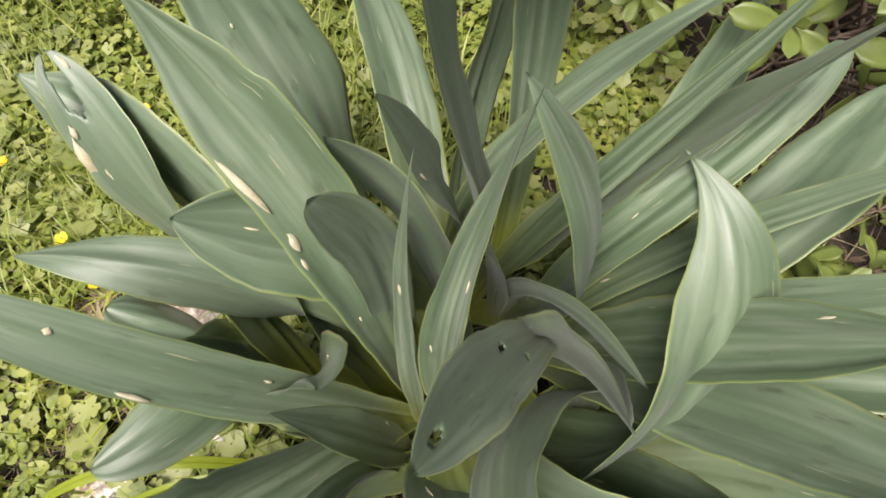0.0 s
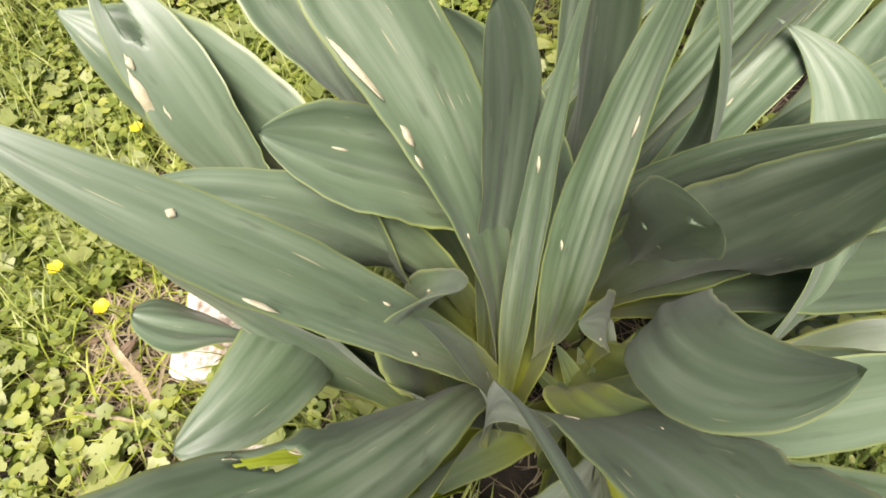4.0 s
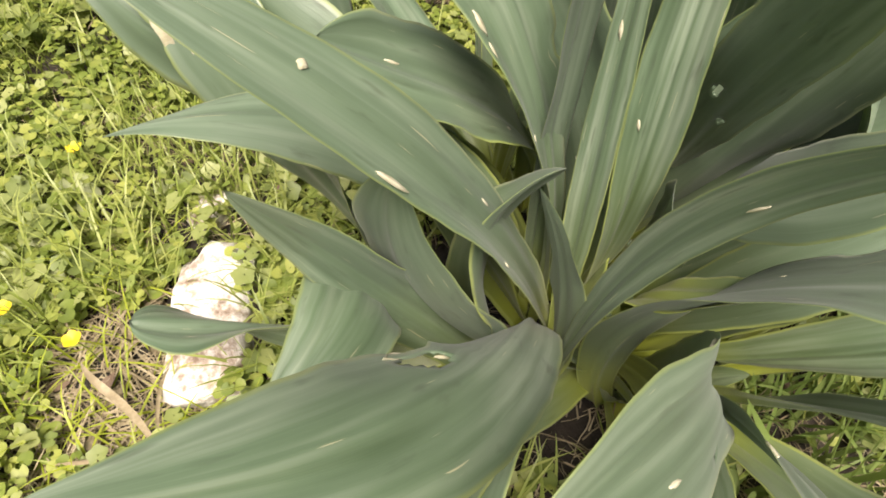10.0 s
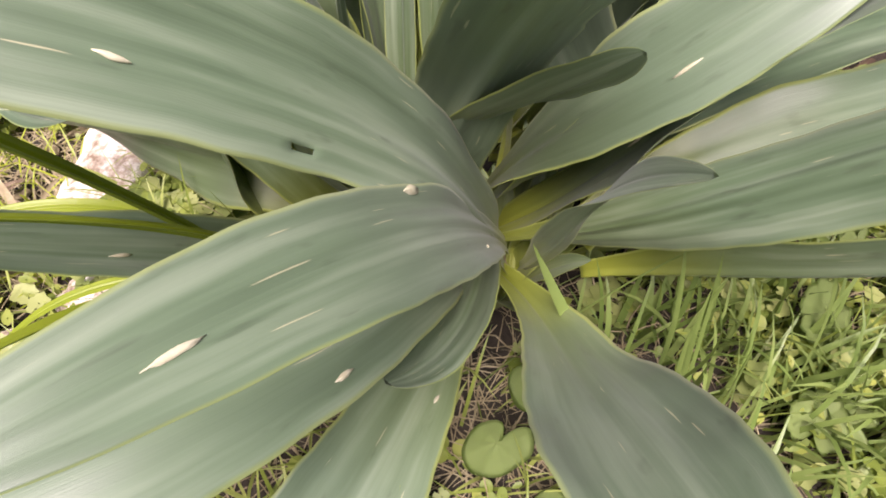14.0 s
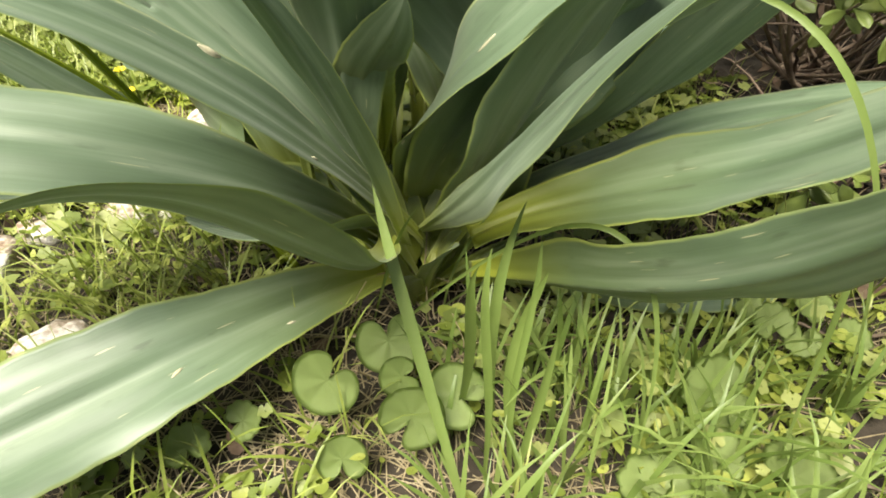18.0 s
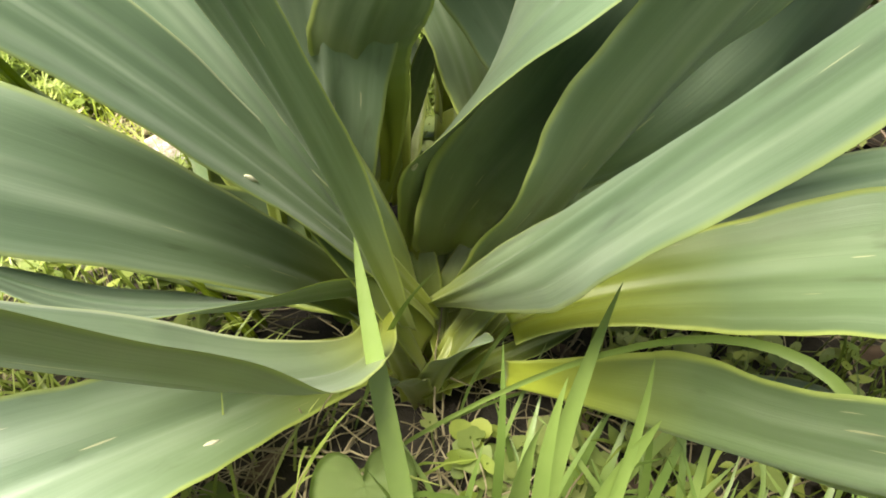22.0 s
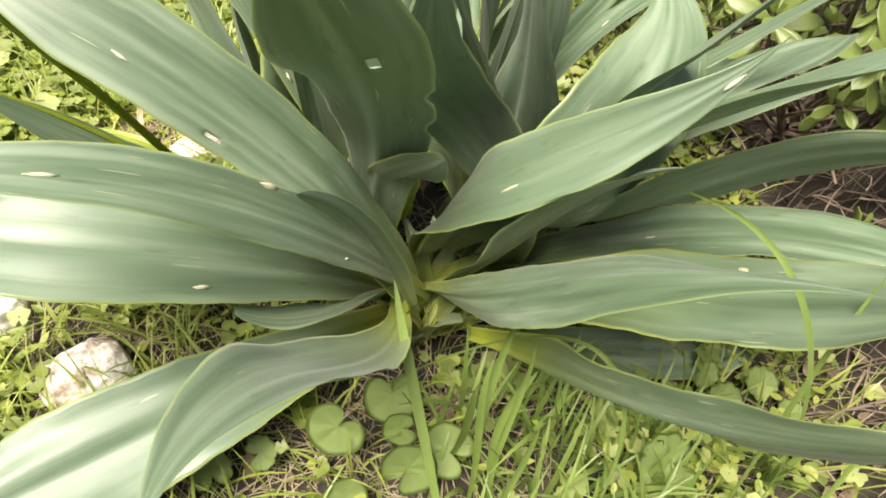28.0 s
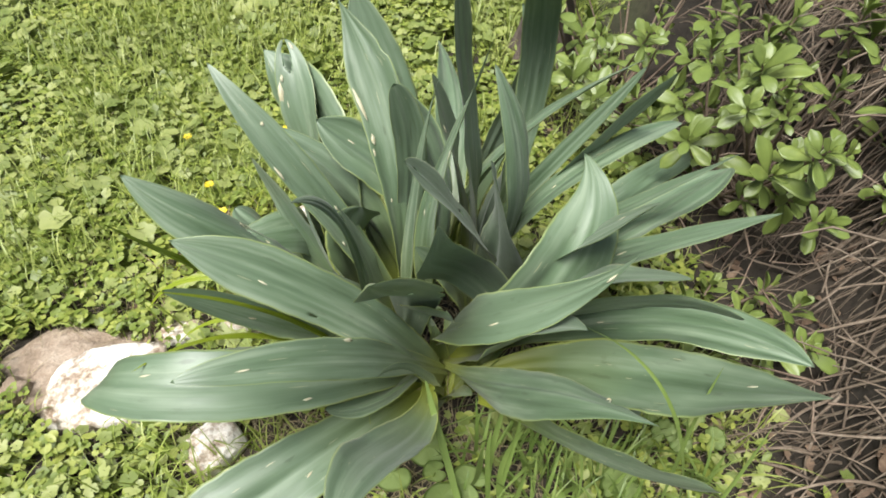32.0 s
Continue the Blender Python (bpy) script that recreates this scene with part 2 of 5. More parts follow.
def green_far(mat, near, far):
    """Lets low grass colour take over the bare soil away from the squill."""
    nt = mat.node_tree
    bsdf = nt.nodes["Principled BSDF"]
    soil = bsdf.inputs["Base Color"].links[0].from_socket
    co = nt.nodes.new("ShaderNodeTexCoord").outputs["Object"]
    length = nt.nodes.new("ShaderNodeVectorMath")
    length.operation = "LENGTH"
    nt.links.new(co, length.inputs[0])
    patch = noise_tex(nt, co, 1.6, 4, 0.6)
    reach = maths(nt, "ADD", length.outputs["Value"], maths(nt, "MULTIPLY", patch.outputs[0], 1.4))
    reach = maths(nt, "DIVIDE", maths(nt, "SUBTRACT", reach, near), far - near, True)
    blades = noise_tex(nt, co, 14.0, 6, 0.7)
    green = ramp(nt, [(0.3, (0.045, 0.065, 0.016)), (0.5, (0.11, 0.15, 0.035)), (0.7, (0.24, 0.28, 0.075))])
    nt.links.new(blades.outputs[0], green.inputs[0])
    nt.links.new(mix(nt, reach, soil, green.outputs[0]), bsdf.inputs["Base Color"])


green_far(SOIL, 2.0, 3.0)
STONE = rough_material("white_stone", [(0.38, (0.20, 0.14, 0.09)), (0.44, (0.42, 0.35, 0.27)), (0.50, (0.70, 0.66, 0.58)), (0.62, (0.80, 0.78, 0.73))], 20, 0.85, 0.012)
DIRT = rough_material("bare_earth", [(0.3, (0.13, 0.095, 0.062)), (0.5, (0.25, 0.19, 0.135)), (0.72, (0.42, 0.35, 0.27))], 26, 0.95, 0.014)
BARK = rough_material("bark", [(0.3, (0.035, 0.026, 0.020)), (0.5, (0.085, 0.064, 0.050)), (0.72, (0.18, 0.145, 0.115))], 22, 0.9, 0.02, stretch=(3, 3, 0.6))
FLOWER = plant_material("petal", [(0.2, (0.70, 0.50, 0.01)), (0.8, (0.85, 0.68, 0.03))], 0.5, (0.8, 0.6, 0.02))


# ---- building blocks ----
def mesh_object(name, bm, mat, parent=None, label="", smooth=True):
    me = bpy.data.meshes.new(name)
    bm.to_mesh(me)
    bm.free()
    me.materials.append(mat)
    if smooth:
        me.polygons.foreach_set("use_smooth", [True] * len(me.polygons))
    ob = new(name, me)
    if parent:
        ob.parent = parent
    return tagged(ob, label)


def raw_object(name, verts, faces, mat, parent=None, label="", smooth=True):
    me = bpy.data.meshes.new(name)
    me.from_pydata(verts, [], faces)
    me.materials.append(mat)
    if smooth:
        me.polygons.foreach_set("use_smooth", [True] * len(me.polygons))
    ob = new(name, me)
    if parent:
        ob.parent = parent
    return tagged(ob, label)


def hump(x, y):
    """Height of the ground: flat round the plant, a bank rising to the shrub side, gentle lumps."""
    foot = 0.47 + 0.5 * min(0.28, max(-0.1, y)) + 0.03 * noise.noise((x * 2.2, y * 2.2, 9.0)) - 0.12 * min(1.0, max(0.0, y - 0.3))
    rise = min(1.0, max(0.0, (x - foot) / 0.24))
    bank = 0.34 * rise * rise * (3 - 2 * rise) + 0.10 * min(1.0, max(0.0, (x - foot - 0.24) / 0.8))
    lumps = 0.012 * noise.noise((x * 4.1, y * 4.1, 0.3)) + 0.006 * noise.noise((x * 13, y * 13, 2.3))
    far = 0.25 * noise.noise((x * 0.13, y * 0.13, 7.0)) * min(1.0, max(0.0, (x * x + y * y) / 60 - 0.05))
    return bank + lumps + far


class Leaf:
    """A strap leaf grown from base: heading and rise in degrees, bending and swaying along its length."""

    def __init__(self, base, heading, rise, bend, sway, length, width, widest, foot, gutter, roll, blunt):
        self.base, self.heading, self.rise, self.bend, self.sway = base, heading, rise, bend, sway
        self.length, self.width, self.widest, self.foot, self.gutter, self.roll, self.blunt = length, width, widest, foot, gutter, roll, blunt
        self.fold, self.tilt, self.phase, self.cache = (0, 0), (0, 0), 0, None

    def spine(self, rows):
        s = np.linspace(0, 1, rows)
        az = np.radians(self.heading + self.sway[0] * s + self.sway[1] * s**2)
        el = np.radians(self.rise + self.bend[0] * s + self.bend[1] * s**2 + self.bend[2] * s**3)
        ahead = np.stack([np.cos(el) * np.cos(az), np.cos(el) * np.sin(az), np.sin(el)], 1)
        step = (ahead[1:] + ahead[:-1]) / 2 / (rows - 1)
        mid = np.vstack([[0, 0, 0], np.cumsum(step, axis=0)]) * self.length + self.base
        side = np.stack([-np.sin(az), np.cos(az), 0 * az], 1)
        up = np.cross(ahead, side)
        r = np.radians(self.roll[0] + self.roll[1] * s)[:, None]
        side, up = side * np.cos(r) + up * np.sin(r), up * np.cos(r) - side * np.sin(r)
        grow = self.foot + (1 - self.foot) * np.sin(np.clip(s / self.widest, 0, 1) * np.pi / 2) ** 1.5
        close = np.clip(1 - np.clip((s - self.widest) / (1 - self.widest), 0, 1) ** 2, 0, 1) ** self.blunt
        half = self.width / 2 * np.where(s < self.widest, grow, close)
        return s, mid, side, up, half

    def bulge(self, s, q):
        """Height of the lengthwise folds over the half-width."""
        lean = 0.6 + 0.4 * math.sin(4 * s + self.phase)
        return (1 - q * q) * lean * (self.fold[0] * math.cos(5.2 * q + self.tilt[0]) + self.fold[1] * math.cos(10.5 * q + self.tilt[1]) - 0.07 * math.exp(-((q / 0.20) ** 2)))

    def point(self, s0, u, lift=0.0):
        """Place on the upper face at s0 (0 foot, 1 tip) and u (-1 to 1 across), lifted off it."""
        if not self.cache:
            self.cache = self.spine(121)
        s, mid, side, up, half = self.cache
        at = min(max(s0, 0), 0.999) * 120
        k, w = int(at), at - int(at)
        m, d, n, h = (v[k] * (1 - w) + v[k + 1] * w for v in (mid, side, up, half))
        f = self.gutter * (1 - 0.6 * s0) * 1.2
        thick = (0.0022 - 0.0011 * s0) * (1.05 - u * u) * min(1.0, h / 0.006)
        return Vector(m + d * h * u * math.cos(f) + n * (h * (0.35 * u * u + 0.65 * abs(u) ** 1.15) * math.sin(f) + h * self.bulge(s0, u) + thick / 2 + lift))

    def half_at(self, s0):
        return self.cache[4][min(120, int(s0 * 120))]


def squill_leaf(plant, base, heading, rise, bend, sway, length, width, widest, foot, gutter, roll, blunt, bites=(), holes=(), seed=1, wave=1.0, name="leaf", label="", mat=None):
    """One leaf with thickness, a keel, a rippled margin, bites out of its edge and holes eaten through it."""
    leaf = Leaf(base, heading, rise, bend, sway, length, width, widest, foot, gutter, roll, blunt)
    rows, cols = 90, 25
    s, mid, side, up, half = leaf.spine(rows)
    rng = random.Random(seed)
    ph = [rng.uniform(0, 6.3) for _ in range(6)]
    leaf.phase = ph[0]
    leaf.fold, leaf.tilt = (rng.uniform(0.06, 0.125), rng.uniform(0.005, 0.017)), (rng.uniform(-1.3, 1.3), rng.uniform(0, 6.3))
    verts, uvs = [], []
    for layer in (1, -1):
        for i in range(rows):
            for j in range(cols):
                u = 2 * j / (cols - 1) - 1
                h = half[i]
                cut = 0.0
                for at, edge, reach, depth in bites:
                    if edge * u > 0:
                        cut = max(cut, depth * math.exp(-(((s[i] - at) / reach) ** 4)))
                ragged = 1 + 0.012 * math.sin(41 * s[i] + ph[0] + 3 * (u > 0)) + 0.01 * math.sin(97 * s[i] + ph[1] + (u > 0))
                w = h * u * ragged * (1 - cut)
                f = gutter * (1 - 0.6 * s[i]) * 1.2
                q = u * (1 - cut)
                lift = h * (0.35 * q * q + 0.65 * abs(q) ** 1.15) * math.sin(f) + h * leaf.bulge(s[i], q)
                ripple = wave * 0.07 * h * q**2 * (math.sin(15 * s[i] + ph[2] + 2.1 * (u > 0)) + 0.6 * math.sin(27 * s[i] + ph[3] - (u > 0)))
                keel = -0.0024 * math.exp(-((q / 0.16) ** 2)) * (1 - s[i])
                thick = (0.0022 - 0.0011 * s[i]) * (1.05 - q * q) * min(1.0, h / 0.006)
                p = mid[i] + side[i] * w * math.cos(f) + up[i] * (lift + ripple + keel * (2 if layer < 0 else 1) + layer * thick / 2)
                verts.append(tuple(p))
                uvs.append((j / (cols - 1), s[i] * length / 0.45))
    n = rows * cols
    faces = []
    gone = set()
    for i in range(rows - 1):
        for j in range(cols - 1):
            sc, uc = (s[i] + s[i + 1]) / 2, 2 * (j + 0.5) / (cols - 1) - 1
            if any(((sc - a) / ra) ** 2 + ((uc - b) / rb) ** 2 < 1 for a, b, ra, rb in holes):
                gone.add((i, j))
    for i in range(rows - 1):
        for j in range(cols - 1):
            if (i, j) in gone:
                continue
            a = i * cols + j
            faces.append((a, a + 1, a + cols + 1, a + cols))
            faces.append((n + a, n + a + cols, n + a + cols + 1, n + a + 1))
            for di, dj, e0, e1 in ((0, -1, a + cols, a), (0, 1, a + 1, a + cols + 1), (-1, 0, a, a + 1), (1, 0, a + cols + 1, a + cols)):
                k = (i + di, j + dj)
                if k in gone or not (0 <= k[0] < rows - 1 and 0 <= k[1] < cols - 1):
                    faces.append((e1, e0, n + e0, n + e1))
    ob = raw_object(name, verts, faces, mat or SQUILL, plant, label)
    layer_uv = ob.data.uv_layers.new(name="UVMap")
    idx = np.empty(len(ob.data.loops), dtype=np.int32)
    ob.data.loops.foreach_get("vertex_index", idx)
    layer_uv.data.foreach_set("uv", np.array(uvs, dtype=np.float32)[idx].ravel())
    return ob, leaf


def scar(ob, leaf, s0, u, long, wide, turn=0.0, name="scar"):
    """A dry pale scratch on the leaf's face, following its curves."""
    rng = random.Random(int(s0 * 1000 + u * 77))
    leaf.point(s0, u)
    half = max(0.004, leaf.half_at(s0))
    c, d = math.cos(radians(turn)), math.sin(radians(turn))
    bm = bmesh.new()
    lower, upper, n = [], [], 18
    for k in range(n):
        a = 2 * math.pi * k / n
        r = 1 + rng.uniform(-0.14, 0.14)
        x, y = math.cos(a) * long / 2 * r, math.sin(a) * abs(math.sin(a)) * wide / 2 * r
        x, y = x * c - y * d, x * d + y * c
        ss, uu = s0 + x / leaf.length, max(-0.99, min(0.99, u + y / half))
        upper.append(bm.verts.new(leaf.point(ss, uu, 0.0006)))
        lower.append(bm.verts.new(leaf.point(ss, uu, -0.0006)))
    mid = bm.verts.new(leaf.point(s0, u, 0.0008))
    for k in range(n):
        bm.faces.new((mid, upper[k], upper[(k + 1) % n]))
        bm.faces.new((lower[k], lower[(k + 1) % n], upper[(k + 1) % n], upper[k]))
    return mesh_object(name, bm, SCAR, ob, "pale dry scar on the leaf")

# ---- ground ----
def ground_sheet():
    ring = [-60, -30, -14, -7, -4, -2.5, -1.8]
    fine = [round(-1.4 + 0.04 * k, 3) for k in range(86)]
    xs = ring + fine + [2.2, 2.6, 3.2, 4.5, 7, 14, 30, 60]
    ys = ring + fine + [2.2, 2.6, 3.2, 4.5, 7, 14, 30, 60]
    verts = [(x, y, hump(x, y)) for y in ys for x in xs]
    n = len(xs)
    faces = [(j * n + i, j * n + i + 1, (j + 1) * n + i + 1, (j + 1) * n + i) for j in range(len(ys) - 1) for i in range(n - 1)]
    return tagged(raw_object("ground", verts, faces, SOIL), "dark crumbly garden soil under weeds and grass", "ground", kind="structure")


ground_sheet()


def stone(name, at, size, turn, seed, label, sink=0.35, mat=None):
    bm = bmesh.new()
    bmesh.ops.create_icosphere(bm, subdivisions=4, radius=1.0)
    for v in bm.verts:
        p = v.co.copy()
        k = 1 + 0.28 * noise.noise(p * 1.3 + Vector((seed, 0, 0))) + 0.12 * noise.noise(p * 3.6 + Vector((0, seed, 0))) + 0.05 * noise.noise(p * 9)
        q = p * k
        q = Vector([math.copysign(min(abs(c), 0.80) + 0.2 * max(0, abs(c) - 0.80), c) for c in q])
        v.co = Vector((q.x * size[0], q.y * size[1], q.z * size[2]))
    ob = mesh_object(name, bm, mat or STONE)
    ob.matrix_world = pose(at[0], at[1], hump(at[0], at[1]) + size[2] * (1 - 2 * sink), 0, 0, turn)
    return tagged(ob, label, "stone")


stone("stone", (-0.292, 0.445), (0.115, 0.050, 0.035), 62, 3.1, "long white weathered stone sunk beside the squill")
stone("stone", (-0.235, 0.590), (0.035, 0.024, 0.022), 40, 5.7, "small white stone half hidden in grass")
stone("stone", (-0.512, 0.130), (0.105, 0.082, 0.030), 8, 8.2, "broad sunlit white stone lying flat in the weeds")
stone("stone", (-0.315, 0.035), (0.048, 0.040, 0.035), 50, 11.5, "small grey-white stone with mossy edges")
stone("stone", (-0.325, 0.262), (0.050, 0.036, 0.030), 20, 14.2, "pale stone beneath the leaves")
stone("stone", (-0.655, 0.110), (0.035, 0.028, 0.020), 75, 17.2, "flat brownish stone on bare earth", mat=DIRT)
stone("stone", (-0.430, 0.235), (0.040, 0.022, 0.018), 15, 19.9, "thin chalky stone on bare earth")


def patch_of_earth(name, at, size, seed, label):
    bm = bmesh.new()
    rows, cols = 14, 28
    rings = []
    for i in range(rows):
        r = (i + 0.4) / rows
        ring = []
        for k in range(cols):
            a = 2 * math.pi * k / cols
            w = 1 + 0.25 * noise.noise((math.cos(a) * 1.5, math.sin(a) * 1.5, seed))
            x, y = at[0] + math.cos(a) * r * size[0] * w, at[1] + math.sin(a) * r * size[1] * w
            ring.append(bm.verts.new((x, y, hump(x, y) + 0.007 * (1 - r**3) + 0.005 * noise.noise((x * 40, y * 40, seed)) + 0.003 * noise.noise((x * 120, y * 120, seed)) - 0.006 * (i == rows - 1))))
        rings.append(ring)
    bm.faces.new(rings[0])
    for a, b in zip(rings, rings[1:]):
        for k in range(cols):
            bm.faces.new((a[k], b[k], b[(k + 1) % cols], a[(k + 1) % cols]))
    ob = mesh_object(name, bm, DIRT)
    return tagged(ob, label, "bare earth", kind="stuff")


patch_of_earth("earth_patch", (-0.57, 0.165), (0.155, 0.095), 1.3, "dry brown bare earth round the flat stone")


# ---- ground cover ----
def blocked(x, y):
    """Where no weeds grow: stones, bare earth and the foot of the squill."""
    for cx, cy, rx, ry, a in ((-0.292, 0.445, 0.11, 0.05, 62), (-0.512, 0.13, 0.115, 0.085, 8), (-0.315, 0.035, 0.05, 0.04, 50), (-0.60, 0.180, 0.100, 0.060, 0), (-0.40, 0.43, 0.07, 0.10, 0)):
        c, d = math.cos(radians(a)), math.sin(radians(a))
        u, v = (x - cx) * c + (y - cy) * d, (y - cy) * c - (x - cx) * d
        if (u / rx) ** 2 + (v / ry) ** 2 < 1:
            return True
    return (x / 0.16) ** 2 + ((y - 0.23) / 0.16) ** 2 < 1


def bank_side(x, y):
    """0 in the meadow, 1 in the bare, root-strewn bank on the shrub's side."""
    return min(1.0, max(0.0, (x - 0.40 - 0.05 * noise.noise((x * 3, y * 3, 5.0)) + 0.10 * (y < 0.0)) / 0.10))


def blade(verts, faces, root, heading, lean, length, width, droop, steps=6, fold=0.25):
    """A grass blade: a folded strip that narrows and droops."""
    x, y, z = root
    el = radians(90 - lean)
    start = len(verts)
    sx, sy = -math.sin(heading), math.cos(heading)
    for k in range(steps + 1):
        s = k / steps
        w = width / 2 * (0.75 + 0.5 * s - 0.3 * s * s) * (1 - s**3)
        verts.append((x + sx * w, y + sy * w, z + w * fold))
        verts.append((x, y, z))
        verts.append((x - sx * w, y - sy * w, z + w * fold))
        e = el - radians(droop) * s * s
        d = length / steps
        x, y, z = x + math.cos(e) * math.cos(heading) * d, y + math.cos(e) * math.sin(heading) * d, z + math.sin(e) * d
    for k in range(steps):
        a = start + 3 * k
        faces.append((a, a + 1, a + 4, a + 3))
        faces.append((a + 1, a + 2, a + 5, a + 4))


def disc_leaf(verts, faces, at, heading, tilt, radius, kind, rng):
    """A small weed leaf as a cupped fan: round, kidney, lobed or pointed."""
    c, d = math.cos(heading), math.sin(heading)
    ct, st = math.cos(tilt), math.sin(tilt)
    n = {"round": 8, "heart": 11, "lobed": 22, "oval": 8}[kind]
    start = len(verts)
    verts.append((at[0], at[1], at[2] - radius * 0.14))
    for k in range(n):
        a = 2 * math.pi * k / n
        r = radius
        if kind == "lobed":
            r *= 0.74 + 0.26 * abs(math.cos(2.5 * a + 1.57)) + 0.05 * (k % 2) - 0.35 * (k == 0)
        elif kind == "heart":
            r *= 0.35 if k == 0 else 1.0
        elif kind == "oval":
            r *= 1.25 if k == n // 2 else 0.85
        u, v = -math.cos(a) * r, math.sin(a) * r * (0.62 if kind == "oval" else 1)
        w = u * st + 0.08 * r * math.sin(2 * a + at[0] * 50)
        u *= ct
        verts.append((at[0] + u * c - v * d, at[1] + u * d + v * c, at[2] + w))
    for k in range(n):
        faces.append((start, start + 1 + k, start + 1 + (k + 1) % n))


def stalk(verts, faces, a, b, r):
    a, b = Vector(a), Vector(b)
    start = len(verts)
    for p in (a, b):
        for k in range(3):
            t = 2 * math.pi * k / 3
            verts.append((p.x + math.cos(t) * r, p.y + math.sin(t) * r, p.z))
    for k in range(3):
        faces.append((start + k, start + (k + 1) % 3, start + 3 + (k + 1) % 3, start + 3 + k))


def carpet(name, count, kind, mat, area, size, height, seed, label, want, trefoil=False):
    rng = random.Random(seed)
    verts, faces = [], []
    made = tries = 0
    while made < count and tries < count * 12:
        tries += 1
        x, y = rng.uniform(area[0], area[2]), rng.uniform(area[1], area[3])
        if blocked(x, y) or rng.random() > want(x, y):
            continue
        z = hump(x, y)
        h = rng.uniform(*height)
        top = (x + rng.uniform(-0.4, 0.4) * h, y + rng.uniform(-0.4, 0.4) * h, z + h)
        r = rng.uniform(*size)
        turn = rng.uniform(0, 6.28)
        if trefoil:
            for k in range(3):
                a = turn + k * 2.094
                disc_leaf(verts, faces, (top[0] + math.cos(a) * r * 0.9, top[1] + math.sin(a) * r * 0.9, top[2] + rng.uniform(-0.1, 0.3) * r), a, rng.uniform(-0.35, 0.2), r, kind, rng)
        else:
            disc_leaf(verts, faces, top, turn, rng.uniform(-0.6, 0.35), r, kind, rng)
        stalk(verts, faces, (x, y, z - 0.004), top, 0.0007)
        made += 1
    return tagged(raw_object(name, verts, faces, mat), label, "weeds", kind="stuff")


def turf(name, count, area, length, width, seed, label, want, mat=None, lean=(5, 45), anywhere=False):
    rng = random.Random(seed)
    verts, faces = [], []
    made = tries = 0
    while made < count and tries < count * 15:
        tries += 1
        x, y = rng.uniform(area[0], area[2]), rng.uniform(area[1], area[3])
        if blocked(x, y) and not anywhere or rng.random() > want(x, y):
            continue
        for _ in range(rng.randint(1, 4)):
            px, py = x + rng.gauss(0, 0.008), y + rng.gauss(0, 0.008)
            blade(verts, faces, (px, py, hump(px, py) - 0.004), rng.uniform(0, 6.28), rng.uniform(*lean), rng.uniform(*length), rng.uniform(*width), rng.uniform(10, 110), 5)
            made += 1
    return tagged(raw_object(name, verts, faces, mat or GRASS), label, "grass", kind="stuff")


def clump(x, y, f, k):
    return noise.noise((x * f, y * f, k)) * 0.5 + 0.5


def bare(x, y):
    """1 on the thin, straw-strewn soil before the squill, 0 in the thick weeds."""
    d = ((x + 0.15) / 0.23) ** 2 + ((y + 0.03) / 0.16) ** 2 + 0.5 * noise.noise((x * 9, y * 9, 4.0))
    return min(1.0, max(0.0, (1.25 - d) / 0.5))


near_meadow = (-1.2, -0.45, 0.55, 1.5)
carpet("clover_carpet", 7500, "heart", CLOVER, near_meadow, (0.0042, 0.0088), (0.010, 0.042), 11, "dense bright green clover leaves", lambda x, y: (clump(x, y, 3, 1.0) > 0.42) * (1 - bank_side(x, y)) * (1 - 0.6 * bare(x, y)) * (0.35 + 0.65 * (abs(x + 0.05) > 0.22 or y > 0.1 or y < -0.2)), trefoil=True)
carpet("weed_carpet", 6200, "lobed", WEED, near_meadow, (0.005, 0.014), (0.012, 0.055), 12, "low green weeds with scalloped leaves", lambda x, y: (0.25 + 0.75 * (clump(x, y, 2.5, 4.0) > 0.5)) * (1 - 0.93 * bank_side(x, y)) * (1 - 0.93 * bare(x, y)))
carpet("chickweed_carpet", 11000, "oval", CLOVER, near_meadow, (0.004, 0.010), (0.006, 0.05), 13, "small yellow-green chickweed leaves", lambda x, y: (1 - 0.94 * bank_side(x, y)) * (1 - 0.72 * bare(x, y)) * (0.35 + 0.65 * (abs(x + 0.05) > 0.22 or y > 0.1 or y < -0.2)))
carpet("broad_weeds", 450, "lobed", WEED, (-1.3, -0.3, 0.3, 1.6), (0.016, 0.030), (0.02, 0.06), 15, "broad grey-green weed leaves in the meadow", lambda x, y: (clump(x, y, 3.1, 14.0) > 0.5) * (1 - bank_side(x, y)) * (y > 0.2 or x < -0.45))
spread = (-3.6, -2.6, 1.4, 4.4)


def outfield(x, y):
    """Thinning cover away from the squill."""
    d = math.hypot(x + 0.5, y - 0.6)
    return (x < -1.1 or y > 1.35 or y < -0.4) * max(0.0, 1.15 - d / 3.6) * (0.35 + 0.65 * (clump(x, y, 1.7, 6.0) > 0.45)) * (1 - 0.7 * bank_side(x, y))


